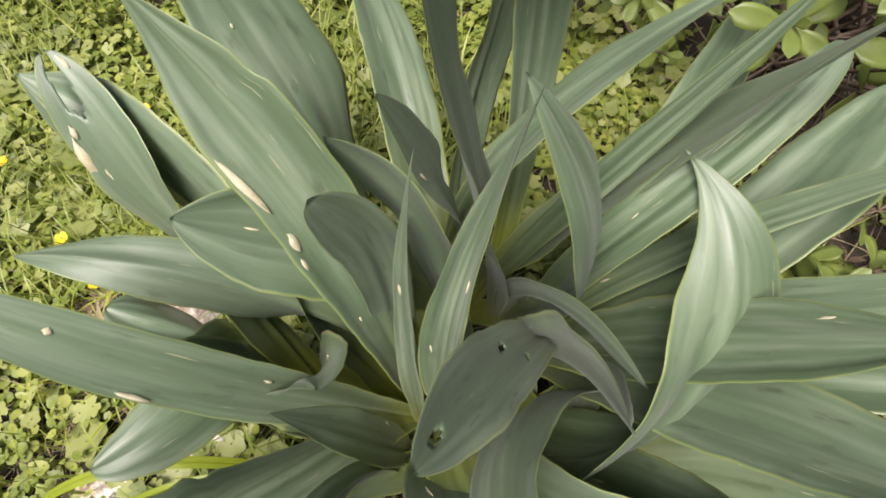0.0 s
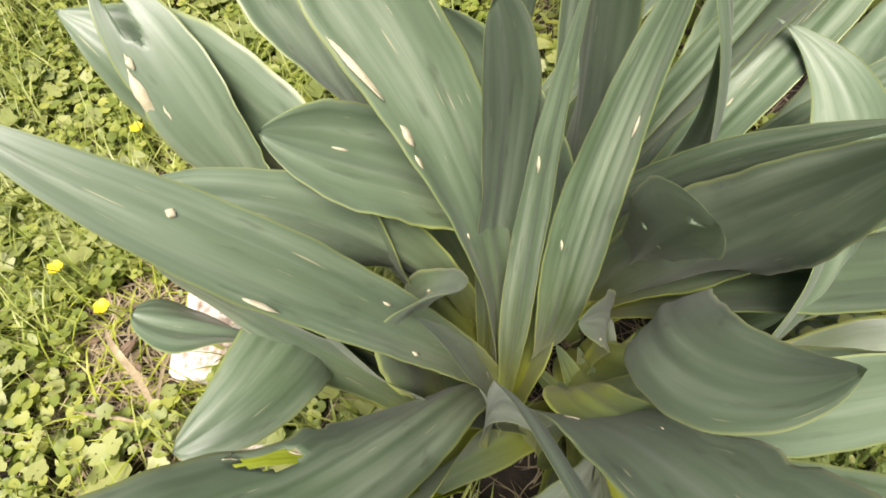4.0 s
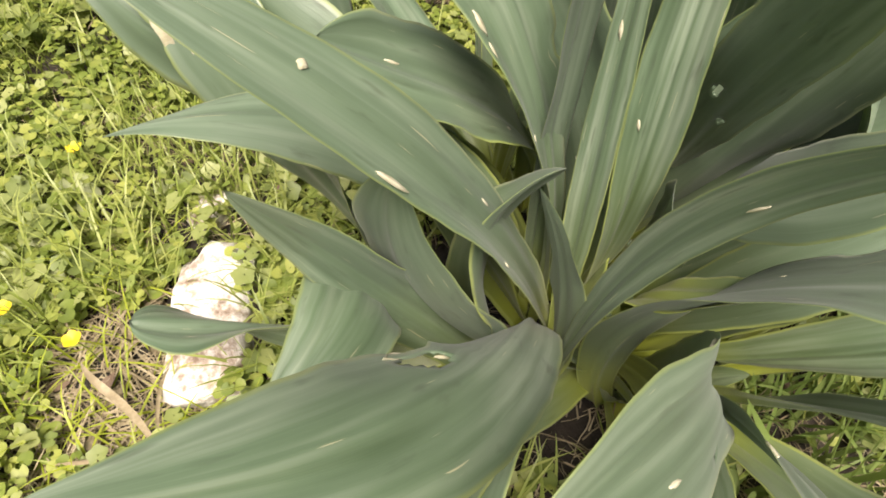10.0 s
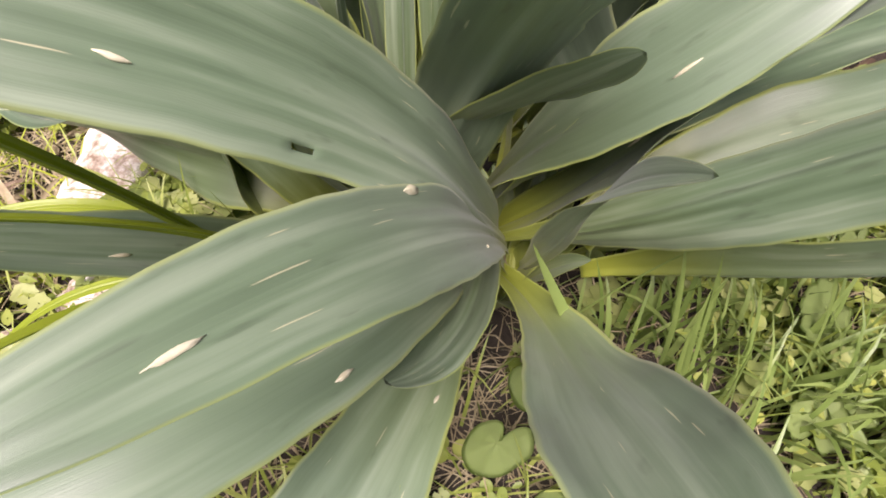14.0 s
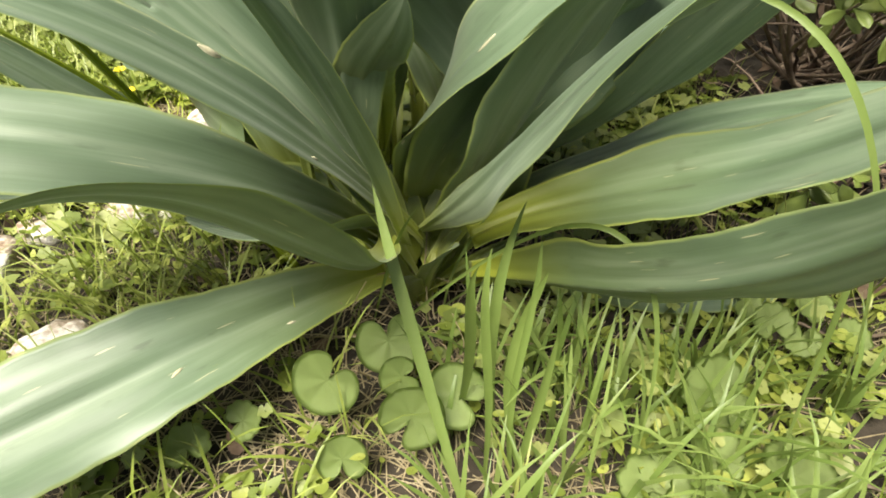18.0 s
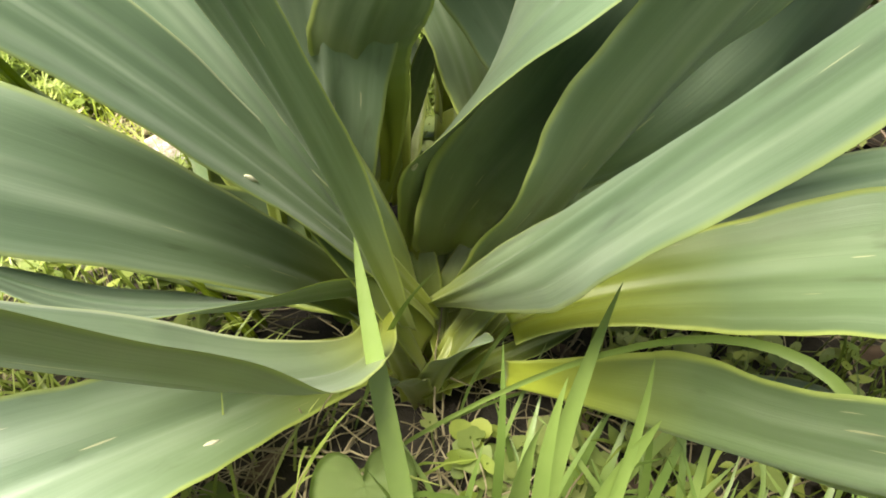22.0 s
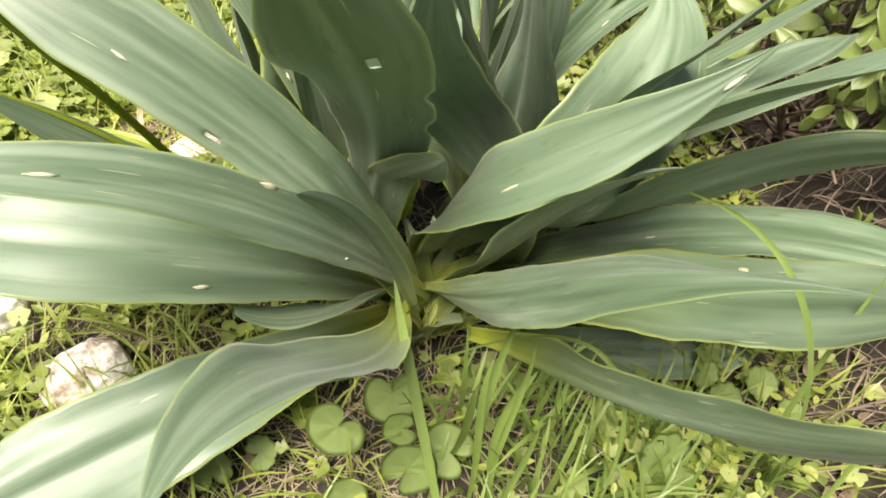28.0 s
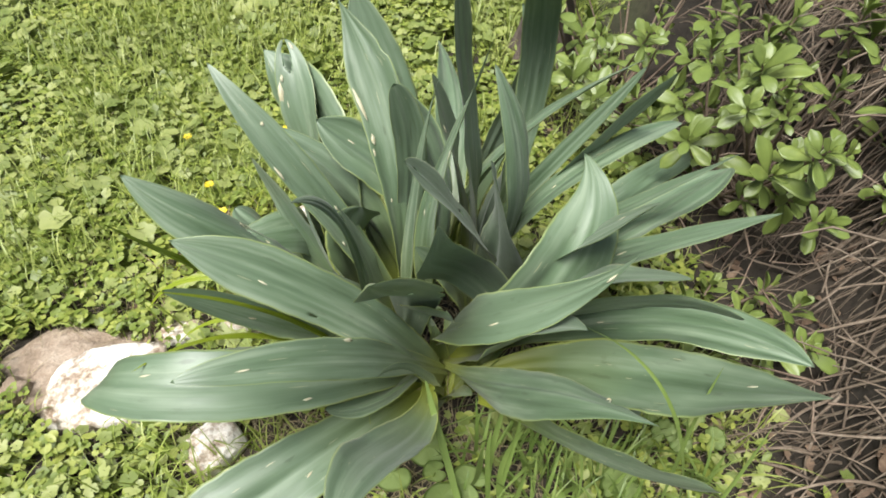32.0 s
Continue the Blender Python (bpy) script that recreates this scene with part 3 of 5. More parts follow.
carpet("far_weeds", 9000, "lobed", WEED, spread, (0.012, 0.028), (0.015, 0.07), 14, "weedy green meadow beyond the plant", outfield)
turf("turf", 17000, near_meadow, (0.04, 0.13), (0.0014, 0.0042), 21, "short yellow-green grass among the weeds", lambda x, y: (0.16 + 0.84 * (clump(x, y, 2.2, 9.0) > 0.50)) * (1 - bank_side(x, y)) * (0.35 + 0.65 * (abs(x + 0.05) > 0.22 or y > 0.1 or y < -0.2)))
turf("far_turf", 8000, spread, (0.05, 0.13), (0.003, 0.006), 22, "grass of the meadow beyond the plant", outfield)
turf("tall_grass", 420, (0.05, -0.20, 0.38, 0.05), (0.07, 0.16), (0.003, 0.0075), 23, "tall fresh grass blades in front of the squill", lambda x, y: 0.25 + 0.75 * (clump(x, y, 14, 3.0) > 0.5), BLADE, (2, 28))
turf("dry_hay", 1500, (-0.50, 0.31, -0.33, 0.55), (0.03, 0.10), (0.0012, 0.003), 26, "dry yellow hay on bare earth beside the long stone", lambda x, y: 1.0, STRAW, (70, 92), True)
turf("sparse_grass", 260, (-0.50, 0.31, -0.33, 0.62), (0.04, 0.11), (0.0014, 0.0034), 28, "sparse yellow-green grass among the hay", lambda x, y: 1.0, REED, (20, 85), True)
turf("dry_straw", 2600, (-0.38, -0.20, 0.16, 0.14), (0.03, 0.09), (0.0008, 0.0018), 27, "dry brown straw on the soil before the squill", lambda x, y: 1.0, STRAW, (65, 92))
turf("dry_grass", 6000, (-0.9, -0.25, 0.5, 1.0), (0.05, 0.12), (0.001, 0.002), 24, "dry straw lying between the weeds", lambda x, y: 0.35 + 0.65 * (abs(x + 0.40) < 0.12 and abs(y - 0.42) < 0.14), STRAW, (60, 92))


def litter(count, area, seed, want):
    rng = random.Random(seed)
    verts, faces = [], []
    made = 0
    while made < count:
        x, y = rng.uniform(area[0], area[2]), rng.uniform(area[1], area[3])
        if rng.random() > want(x, y):
            continue
        disc_leaf(verts, faces, (x, y, hump(x, y) + rng.uniform(0.004, 0.016)), rng.uniform(0, 6.28), rng.uniform(-0.9, 0.9), rng.uniform(0.006, 0.015), "oval", rng)
        made += 1
    return tagged(raw_object("leaf_litter", verts, faces, LITTER), "brown dead leaves on the ground", "leaf litter", kind="stuff")


litter(700, (-0.55, -0.25, 1.1, 0.9), 31, lambda x, y: 0.12 + 0.88 * bank_side(x, y) if not (abs(x + 0.40) < 0.1 and abs(y - 0.42) < 0.13) else 0.25)


# ---- bank: hanging dry roots and twigs ----
def strand(verts, faces, pts, r0, r1):
    n = len(pts)
    start = len(verts)
    for i, p in enumerate(pts):
        t = (Vector(pts[min(i + 1, n - 1)]) - Vector(pts[max(i - 1, 0)])).normalized()
        a = t.orthogonal().normalized()
        b = t.cross(a)
        r = r0 + (r1 - r0) * i / (n - 1)
        for k in range(4):
            c = math.pi * k / 2
            verts.append(tuple(Vector(p) + (a * math.cos(c) + b * math.sin(c)) * r))
    for i in range(n - 1):
        for k in range(4):
            q = start + 4 * i
            faces.append((q + k, q + (k + 1) % 4, q + 4 + (k + 1) % 4, q + 4 + k))


def wander(rng, p, way, length, steps, wild, sag):
    pts = [tuple(p)]
    p, way = Vector(p), Vector(way).normalized()
    for _ in range(steps):
        way = (way + Vector((rng.gauss(0, wild), rng.gauss(0, wild), rng.gauss(0, wild) - sag))).normalized()
        p = p + way * length / steps
        floor_z = hump(p.x, p.y) + 0.003
        if p.z < floor_z:
            p.z = floor_z
            way.z = abs(way.z) * 0.3
        pts.append(tuple(p))
    return pts


def roots():
    rng = random.Random(41)
    verts, faces = [], []
    for _ in range(1150):
        y = rng.uniform(-0.45, 0.9)
        foot = 0.47 + 0.5 * min(0.28, max(-0.1, y)) - 0.12 * max(0.0, y - 0.3)
        x = foot + rng.uniform(0.06, 0.40)
        z = hump(x, y) + rng.choice((0.01, 0.02, 0.04, 0.08)) * rng.uniform(0.5, 1.3)
        pts = wander(rng, (x, y, z), (rng.uniform(-0.8, -0.1), rng.uniform(-0.45, 0.2), rng.uniform(-1.1, -0.4)), rng.uniform(0.10, 0.30), 9, 0.12, 0.16)
        r = rng.choice((0.0007, 0.0010, 0.0014, 0.0020, 0.0032))
        strand(verts, faces, pts, r, r * 0.5)
    for _ in range(60):
        x, y = rng.uniform(0.56, 1.1), rng.uniform(-0.2, 0.9)
        pts = wander(rng, (x, y, hump(x, y) + rng.uniform(0.02, 0.14)), (rng.uniform(-1, 1), rng.uniform(-0.6, 0.6), rng.uniform(-0.2, 0.2)), rng.uniform(0.15, 0.4), 10, 0.16, 0.05)
        strand(verts, faces, pts, rng.uniform(0.0015, 0.0035), 0.001)
    return tagged(raw_object("dry_roots", verts, faces, ROOT), "tangle of pale dry roots hanging down the bank", "roots", kind="stuff")


def dead_twigs():
    rng = random.Random(42)
    verts, faces = [], []
    for _ in range(170):
        x, y = rng.uniform(0.34, 1.1), rng.uniform(-0.05, 1.1)
        pts = wander(rng, (x, y, hump(x, y) + rng.uniform(0.01, 0.16)), (rng.uniform(-1, 1), rng.uniform(-1, 1), rng.uniform(-0.3, 0.5)), rng.uniform(0.06, 0.22), 6, 0.2, 0.04)
        strand(verts, faces, pts, rng.uniform(0.0008, 0.0025), 0.0006)
    return tagged(raw_object("dead_twigs", verts, faces, TWIG), "brown dead twigs under the shrub", "twigs", kind="stuff")


roots()
dead_twigs()


# ---- shrub ----
def shrub_leaf_mesh(name, length, width, cup):
    """A thick spoon-shaped leaf along +x."""
    bm = bmesh.new()
    rows, cols = 8, 5
    grid = {}
    for layer in (0, 1):
        for i in range(rows):
            s = i / (rows - 1)
            w = width / 2 * (0.16 + 0.84 * math.sin(min(1, s / 0.68) * math.pi / 2) ** 1.6) * (1 - max(0, (s - 0.68) / 0.32) ** 2.2) ** 0.5 if s < 1 else 0.0008
            for j in range(cols):
                u = 2 * j / (cols - 1) - 1
                z = cup * s * (1 - s) * length + 0.18 * w * u * u - 0.0012 * layer
                grid[layer, i, j] = bm.verts.new((s * length, u * w, z))
    for i in range(rows - 1):
        for j in range(cols - 1):
            bm.faces.new((grid[0, i, j], grid[0, i + 1, j], grid[0, i + 1, j + 1], grid[0, i, j + 1]))
            bm.faces.new((grid[1, i, j], grid[1, i, j + 1], grid[1, i + 1, j + 1], grid[1, i + 1, j]))
        bm.faces.new((grid[0, i, 0], grid[1, i, 0], grid[1, i + 1, 0], grid[0, i + 1, 0]))
        bm.faces.new((grid[0, i, cols - 1], grid[0, i + 1, cols - 1], grid[1, i + 1, cols - 1], grid[1, i, cols - 1]))
    me = bpy.data.meshes.new(name)
    bm.to_mesh(me)
    bm.free()
    me.materials.append(SHRUB)
    me.polygons.foreach_set("use_smooth", [True] * len(me.polygons))
    return me


SPOONS = [shrub_leaf_mesh("shrub_leaf", 0.075, 0.030, 0.35), shrub_leaf_mesh("shrub_leaf", 0.060, 0.028, 0.1), shrub_leaf_mesh("shrub_leaf", 0.045, 0.020, 0.5)]


def shrub(root, tips, seed, label):
    rng = random.Random(seed)
    ob = new("shrub")
    ob.location = root
    bpy.context.view_layer.update()
    base = Vector(root)
    for tip, size, count in tips:
        tip = Vector(tip) - base
        verts, faces = [], []
        foot = Vector((rng.uniform(-0.05, 0.05), rng.uniform(-0.05, 0.05), -0.02))
        mid = foot.lerp(tip, 0.5) + Vector((rng.uniform(-0.05, 0.05), rng.uniform(-0.05, 0.05), rng.uniform(-0.09, -0.02)))
        pts = [tuple((foot * (1 - k / 8) + mid * (k / 8)) * (1 - k / 8) + (mid * (1 - k / 8) + tip * (k / 8)) * (k / 8)) for k in range(9)]
        strand(verts, faces, pts, 0.0045, 0.0018)
        branch = raw_object("branch", verts, faces, TWIG, ob)
        out = (tip - mid).normalized()
        for k in range(count):
            leaf = new("leaf", rng.choice(SPOONS))
            leaf.parent = branch
            a = k * 2.4 + rng.uniform(-0.3, 0.3)
            rise = 66 - 88 * (k / max(1, count - 1)) + rng.uniform(-14, 14)
            back = 0.05 * (k / count)
            q = out.to_track_quat("Z", "Y").to_matrix().to_4x4()
            scale = size * rng.uniform(0.65, 0.98) * (0.55 + 0.45 * min(1, k / (count * 0.4)))
            leaf.matrix_basis = Matrix.Translation(tip - out * back) @ q @ pose(0, 0, 0, 0, 0, math.degrees(a)) @ pose(0, 0, 0, rng.uniform(-15, 15), -rise, 0) @ Matrix.Scale(scale, 4)
    return tagged(ob, label, "shrub")


def crown(seed, count, area, low, high):
    """Tips of a shrub's shoots: spread over an area, at heights between low and high."""
    rng = random.Random(seed)
    tips = []
    for _ in range(count * 40):
        if len(tips) == count:
            break
        x, y = rng.uniform(area[0], area[2]), rng.uniform(area[1], area[3])
        if all((x - t[0][0]) ** 2 + (y - t[0][1]) ** 2 > 0.0028 for t in tips):
            tips.append(((x, y, max(hump(x, y) + 0.04, rng.uniform(low, high))), rng.uniform(0.65, 1.05), rng.randint(8, 12)))
    return tips


shrub((0.62, 0.58, 0.05), [((0.49, 0.35, 0.29), 1.0, 11), ((0.53, 0.33, 0.35), 1.0, 12), ((0.45, 0.44, 0.41), 1.1, 12)] + crown(51, 46, (0.38, 0.34, 0.76, 0.72), 0.17, 0.40), 51, "leafy green shrub with whorls of spoon-shaped leaves on the bank")
shrub((0.42, 0.90, 0.03), [((0.23, 0.46, 0.34), 0.8, 9)] + crown(52, 40, (0.20, 0.54, 0.60, 1.10), 0.12, 0.36), 52, "leafy green shrub behind the squill")
shrub((0.80, 0.95, 0.22), crown(53, 22, (0.56, 0.70, 0.95, 1.30), 0.30, 0.48), 53, "leafy green shrub high on the bank")
shrub((0.50, 0.30, 0.01), crown(54, 9, (0.42, 0.14, 0.58, 0.34), 0.05, 0.15), 54, "young low shrub shoots at the foot of the bank")


# ---- tree stump behind ----
def trunk():
    bm = bmesh.new()
    rings = []
    for i in range(40):
        s = (i / 39) ** 1.7
        ring = []
        for k in range(28):
            a = 2 * math.pi * k / 28
            r = 0.040 + 0.02 * (1 - s) ** 4 + 0.06 * max(0.0, 1 - 11 * s) ** 2 * (1 + 0.5 * math.sin(5 * a + 1)) + 0.010 * noise.noise((math.cos(a) * 2, math.sin(a) * 2, s * 5)) + 0.005 * math.sin(a * 9 + 3 * s)
            ring.append(bm.verts.new((0.26 + 0.06 * s + math.cos(a) * r, 1.10 + math.sin(a) * r, -0.03 + s * 2.4)))
        rings.append(ring)
    for a, b in zip(rings, rings[1:]):
        for k in range(28):
            bm.faces.new((a[k], a[(k + 1) % 28], b[(k + 1) % 28], b[k]))
    bm.faces.new(rings[-1])
    return tagged(mesh_object("tree_trunk", bm, BARK), "rough brown tree trunk behind the squill", "tree trunk")


trunk()


# ---- squill rosettes ----
def rosette(at, label, radius=0.018, height=0.07):
    ob = new("squill")
    ob.location = (0, 0, 0)
    bm = bmesh.new()
    rings = []
    for i in range(12):
        s = i / 11
        ring = []
        for k in range(20):
            a = 2 * math.pi * k / 20
            r = radius * (0.5 + 0.55 * math.sin(min(1, s * 1.3) * math.pi * 0.8)) * (1 - 0.55 * s**3) * (1 + 0.04 * math.sin(5 * a + 4 * s))
            ring.append(bm.verts.new((at[0] + math.cos(a) * r, at[1] + math.sin(a) * r, -0.03 + s * height)))
        rings.append(ring)
    for a, b in zip(rings, rings[1:]):
        for k in range(20):
            bm.faces.new((a[k], a[(k + 1) % 20], b[(k + 1) % 20], b[k]))
    bm.faces.new(rings[-1])
    mesh_object("bulb_neck", bm, BLADE, ob, "pale green neck of the bulb")
    return tagged(ob, label, "plant", "squill rosettes")


FRONT = rosette((0.013, 0.154), "front rosette of grey-green squill leaves in weeds")
MIDDLE = rosette((-0.055, 0.215), "upright rosette of grey-green squill leaves")
SHRUBSIDE = rosette((0.075, 0.25), "rosette of pale broad squill leaves beside the shrub")
BACK = rosette((0.04, 0.325), "tall narrow-leaved squill rosette at the back")
GRASSES = tagged(new("grass_tuft"), "tuft of long yellow-green grass leaning on the squill", "grass")
LEAF = squill_leaf(FRONT, (0.015, 0.120, 0.060), 220.8, 73.3, (-5.3, -59.9, 9.7), (-64.6, 17.5), 0.481, 0.0587, 0.81, 0.70, 0.18, (-45.4, -1.8), 1.06, seed=1, holes=((0.667, 0.72, 0.010, 0.060),))
scar(*LEAF, 0.658, -0.90, 0.034, 0.003, 0)
scar(*LEAF, 0.620, -0.82, 0.012, 0.002, 5)
scar(*LEAF, 0.80, 0.30, 0.010, 0.002, -6)
LEAF = squill_leaf(FRONT, (0.022, 0.131, 0.082), 222.3, 62.9, (-47.4, 118.6, -136.2), (29.1, -55.0), 0.452, 0.0467, 0.62, 0.25, 0.17, (-56.5, 45.1), 0.67, seed=2)
scar(*LEAF, 0.867, 0.18, 0.013, 0.0018, 4)
scar(*LEAF, 0.590, -0.86, 0.014, 0.004, 0)
scar(*LEAF, 0.40, 0.50, 0.008, 0.002, 8)
LEAF = squill_leaf(FRONT, (-0.006, 0.140, 0.067), 230.6, 57.3, (-48.0, 11.6, -121.0), (-26.1, -79.0), 0.616, 0.0769, 0.60, 0.30, 0.11, (-54.4, 63.5), 1.01, seed=3)
scar(*LEAF, 0.417, 0.65, 0.012, 0.003, 5)
scar(*LEAF, 0.700, -0.30, 0.014, 0.002, 10)
LEAF = squill_leaf(FRONT, (0.008, 0.155, 0.060), 245.7, 67.2, (-95.9, -1.1, 77.2), (11.6, -62.3), 0.265, 0.0401, 0.64, 0.45, 0.22, (70.8, -60.8), 0.50, seed=4)
LEAF = squill_leaf(FRONT, (-0.005, 0.137, 0.040), 230.9, 31.1, (-66.9, 27.3, 14.9), (-24.4, 9.8), 0.420, 0.0987, 0.80, 0.30, 0.23, (-29.2, 11.6), 1.00, seed=5)
scar(*LEAF, 0.550, 0.30, 0.01, 0.003, 20)
scar(*LEAF, 0.333, 0.53, 0.0079, 0.0024, -10)
LEAF = squill_leaf(FRONT, (-0.012, 0.112, 0.114), 289.5, 16.1, (97.7, 0.4, -102.0), (-171.9, 162.5), 0.406, 0.0715, 0.63, 0.19, 0.33, (-2.4, 19.9), 1.51, seed=6)
LEAF = squill_leaf(FRONT, (0.067, 0.084, 0.090), 320.9, 36.4, (-79.1, 250.2, -142.6), (-21.2, -3.7), 0.388, 0.0667, 0.35, 0.31, 0.40, (-79.1, 27.4), 0.45, seed=7)
scar(*LEAF, 0.436, -0.29, 0.0128, 0.0017, -5)
LEAF = squill_leaf(FRONT, (0.013, 0.147, 0.080), 294.7, 48.6, (-16.5, 122.8, -128.5), (6.6, 18.8), 0.455, 0.0582, 0.62, 0.12, 0.37, (-75.4, -126.9), 1.10, seed=8, bites=((0.895, -1, 0.014, 0.42), (0.945, -1, 0.012, 0.25)))
scar(*LEAF, 0.467, -0.20, 0.013, 0.002, 10)
scar(*LEAF, 0.875, -0.84, 0.016, 0.004, 60)
LEAF = squill_leaf(FRONT, (0.065, 0.102, 0.116), 371.7, 27.6, (-52.9, 225.9, -143.1), (-129.8, 54.8), 0.461, 0.0930, 0.50, 0.36, 0.18, (12.2, 5.0), 1.19, seed=9)
scar(*LEAF, 0.800, 0.30, 0.012, 0.002, 10)
LEAF = squill_leaf(FRONT, (0.024, 0.166, 0.057), 9.0, 27.2, (-0.1, 19.3, -35.6), (-25.3, -35.1), 0.499, 0.0868, 0.73, 0.44, 0.21, (-21.5, 24.3), 0.92, seed=10)
scar(*LEAF, 0.479, -0.01, 0.0085, 0.0022, 2)
LEAF = squill_leaf(FRONT, (0.060, 0.246, 0.092), 340.3, 20.1, (77.0, 39.9, -112.6), (-102.1, 72.1), 0.464, 0.0526, 0.40, 0.47, 0.25, (0.8, -63.2), 0.45, seed=11)
scar(*LEAF, 0.341, 0.26, 0.0066, 0.0023, -9)
LEAF = squill_leaf(FRONT, (0.002, 0.172, 0.095), 286.5, 68.8, (-6.3, -89.4, 72.6), (44.4, 51.5), 0.424, 0.0600, 0.49, 0.31, 0.15, (7.7, 57.4), 1.24, seed=12)
scar(*LEAF, 0.567, -0.25, 0.016, 0.002, 6)
scar(*LEAF, 0.300, -0.85, 0.008, 0.003, 0)
scar(*LEAF, 0.920, -0.50, 0.014, 0.003, 0)
LEAF = squill_leaf(FRONT, (0.021, 0.158, 0.076), 318.2, 48.4, (50.5, -23.7, -31.4), (-1.2, -14.5), 0.361, 0.0767, 0.60, 0.46, 0.23, (6.2, -17.6), 0.92, seed=13)
scar(*LEAF, 0.450, 0.20, 0.014, 0.0022, 3)
scar(*LEAF, 0.700, -0.40, 0.01, 0.002, 10)
LEAF = squill_leaf(FRONT, (-0.012, 0.160, 0.167), 182.6, 98.7, (-196.4, 214.1, -64.1), (330.1, -221.7), 0.210, 0.0477, 0.35, 0.12, 0.22, (36.3, -114.0), 0.59, seed=14)
scar(*LEAF, 0.853, 0.25, 0.0079, 0.0014, -7)
LEAF = squill_leaf(FRONT, (0.011, 0.091, 0.119), 256.9, 64.1, (12.1, 0.1, -31.3), (-45.6, 40.0), 0.308, 0.0232, 0.35, 0.42, 0.37, (-60.2, 140.3), 0.62, seed=65)
LEAF = squill_leaf(MIDDLE, (-0.043, 0.199, 0.109), 171.0, 72.6, (-8.0, -19.9, -13.4), (13.2, -47.8), 0.458, 0.0431, 0.67, 0.55, 0.22, (-41.3, 19.8), 0.93, seed=15)
scar(*LEAF, 0.808, -0.25, 0.0045, 0.0042, 0)
scar(*LEAF, 0.692, 0.84, 0.020, 0.003, 0)
scar(*LEAF, 0.52, -0.40, 0.009, 0.002, 0)
scar(*LEAF, 0.42, 0.62, 0.009, 0.003, 0)
LEAF = squill_leaf(MIDDLE, (-0.042, 0.257, 0.111), 153.4, 79.7, (-38.5, -32.2, -16.9), (11.9, -1.0), 0.392, 0.0563, 0.53, 0.45, 0.24, (24.8, 185.7), 0.73, seed=16)
scar(*LEAF, 0.496, -0.71, 0.0075, 0.0014, 5)
LEAF = squill_leaf(MIDDLE, (0.009, 0.290, 0.149), 160.0, 93.8, (-104.1, 1.3, 48.2), (18.3, -9.3), 0.306, 0.0820, 0.73, 0.43, 0.24, (6.5, -31.7), 0.79, seed=17)
scar(*LEAF, 0.825, -0.10, 0.012, 0.0018, 0)
scar(*LEAF, 0.50, 0.45, 0.006, 0.003, 0)
LEAF = squill_leaf(MIDDLE, (-0.123, 0.235, 0.141), 114.9, 44.4, (37.2, 1.8, -54.1), (2.8, -8.9), 0.374, 0.0677, 0.66, 0.42, 0.26, (-182.0, 186.5), 0.60, seed=18, holes=((0.985, 0.12, 0.115, 0.30), (0.955, 0.30, 0.07, 0.16)), bites=((0.62, -1, 0.012, 0.10), (0.80, 1, 0.020, 0.10)))
scar(*LEAF, 0.800, 0.80, 0.034, 0.0075, -6)
scar(*LEAF, 0.745, 0.62, 0.020, 0.003, -10)
scar(*LEAF, 0.855, 0.62, 0.010, 0.004, 0)
scar(*LEAF, 0.965, -0.55, 0.012, 0.004, 0)
LEAF = squill_leaf(MIDDLE, (-0.052, 0.219, 0.113), 126.6, 62.2, (-37.2, -3.2, -1.6), (-11.8, 23.7), 0.440, 0.1061, 0.72, 0.45, 0.20, (13.6, 135.7), 1.07, seed=19)
scar(*LEAF, 0.558, -0.14, 0.0107, 0.0015, 4)
LEAF = squill_leaf(MIDDLE, (-0.044, 0.219, 0.101), 67.5, 90.3, (-24.9, -93.7, 73.1), (87.3, -22.9), 0.476, 0.0631, 0.77, 0.21, 0.36, (72.3, -133.1), 1.55, seed=20, bites=((0.55, -1, 0.02, 0.15), (0.84, -1, 0.015, 0.10)))
scar(*LEAF, 0.733, 0.82, 0.046, 0.0042, 6)
scar(*LEAF, 0.633, 0.74, 0.016, 0.0050, 0)
scar(*LEAF, 0.60, 0.85, 0.010, 0.003, 0)
scar(*LEAF, 0.46, 0.55, 0.006, 0.002, 0)
LEAF = squill_leaf(MIDDLE, (-0.036, 0.222, 0.107), 92.3, 15.1, (32.9, 52.1, -39.0), (21.6, 11.1), 0.528, 0.1317, 0.48, 0.45, 0.25, (165.2, -205.7), 0.71, seed=21)
scar(*LEAF, 0.780, 0.29, 0.0053, 0.0023, 5)
LEAF = squill_leaf(MIDDLE, (-0.046, 0.189, 0.086), 67.4, 82.1, (-6.5, 10.0, -15.6), (-4.1, -27.1), 0.426, 0.0241, 0.46, 0.47, 0.22, (-9.3, -30.3), 0.86, seed=22)
scar(*LEAF, 0.721, 0.37, 0.0101, 0.0021, 8)
LEAF = squill_leaf(MIDDLE, (-0.013, 0.214, 0.115), 100.0, 106.8, (-47.8, -72.2, 89.2), (-116.3, 34.3), 0.448, 0.0362, 0.55, 0.38, 0.21, (21.0, -69.2), 1.14, seed=23)
scar(*LEAF, 0.500, 0.50, 0.008, 0.002, 15)
scar(*LEAF, 0.701, -0.50, 0.0113, 0.0019, -1)
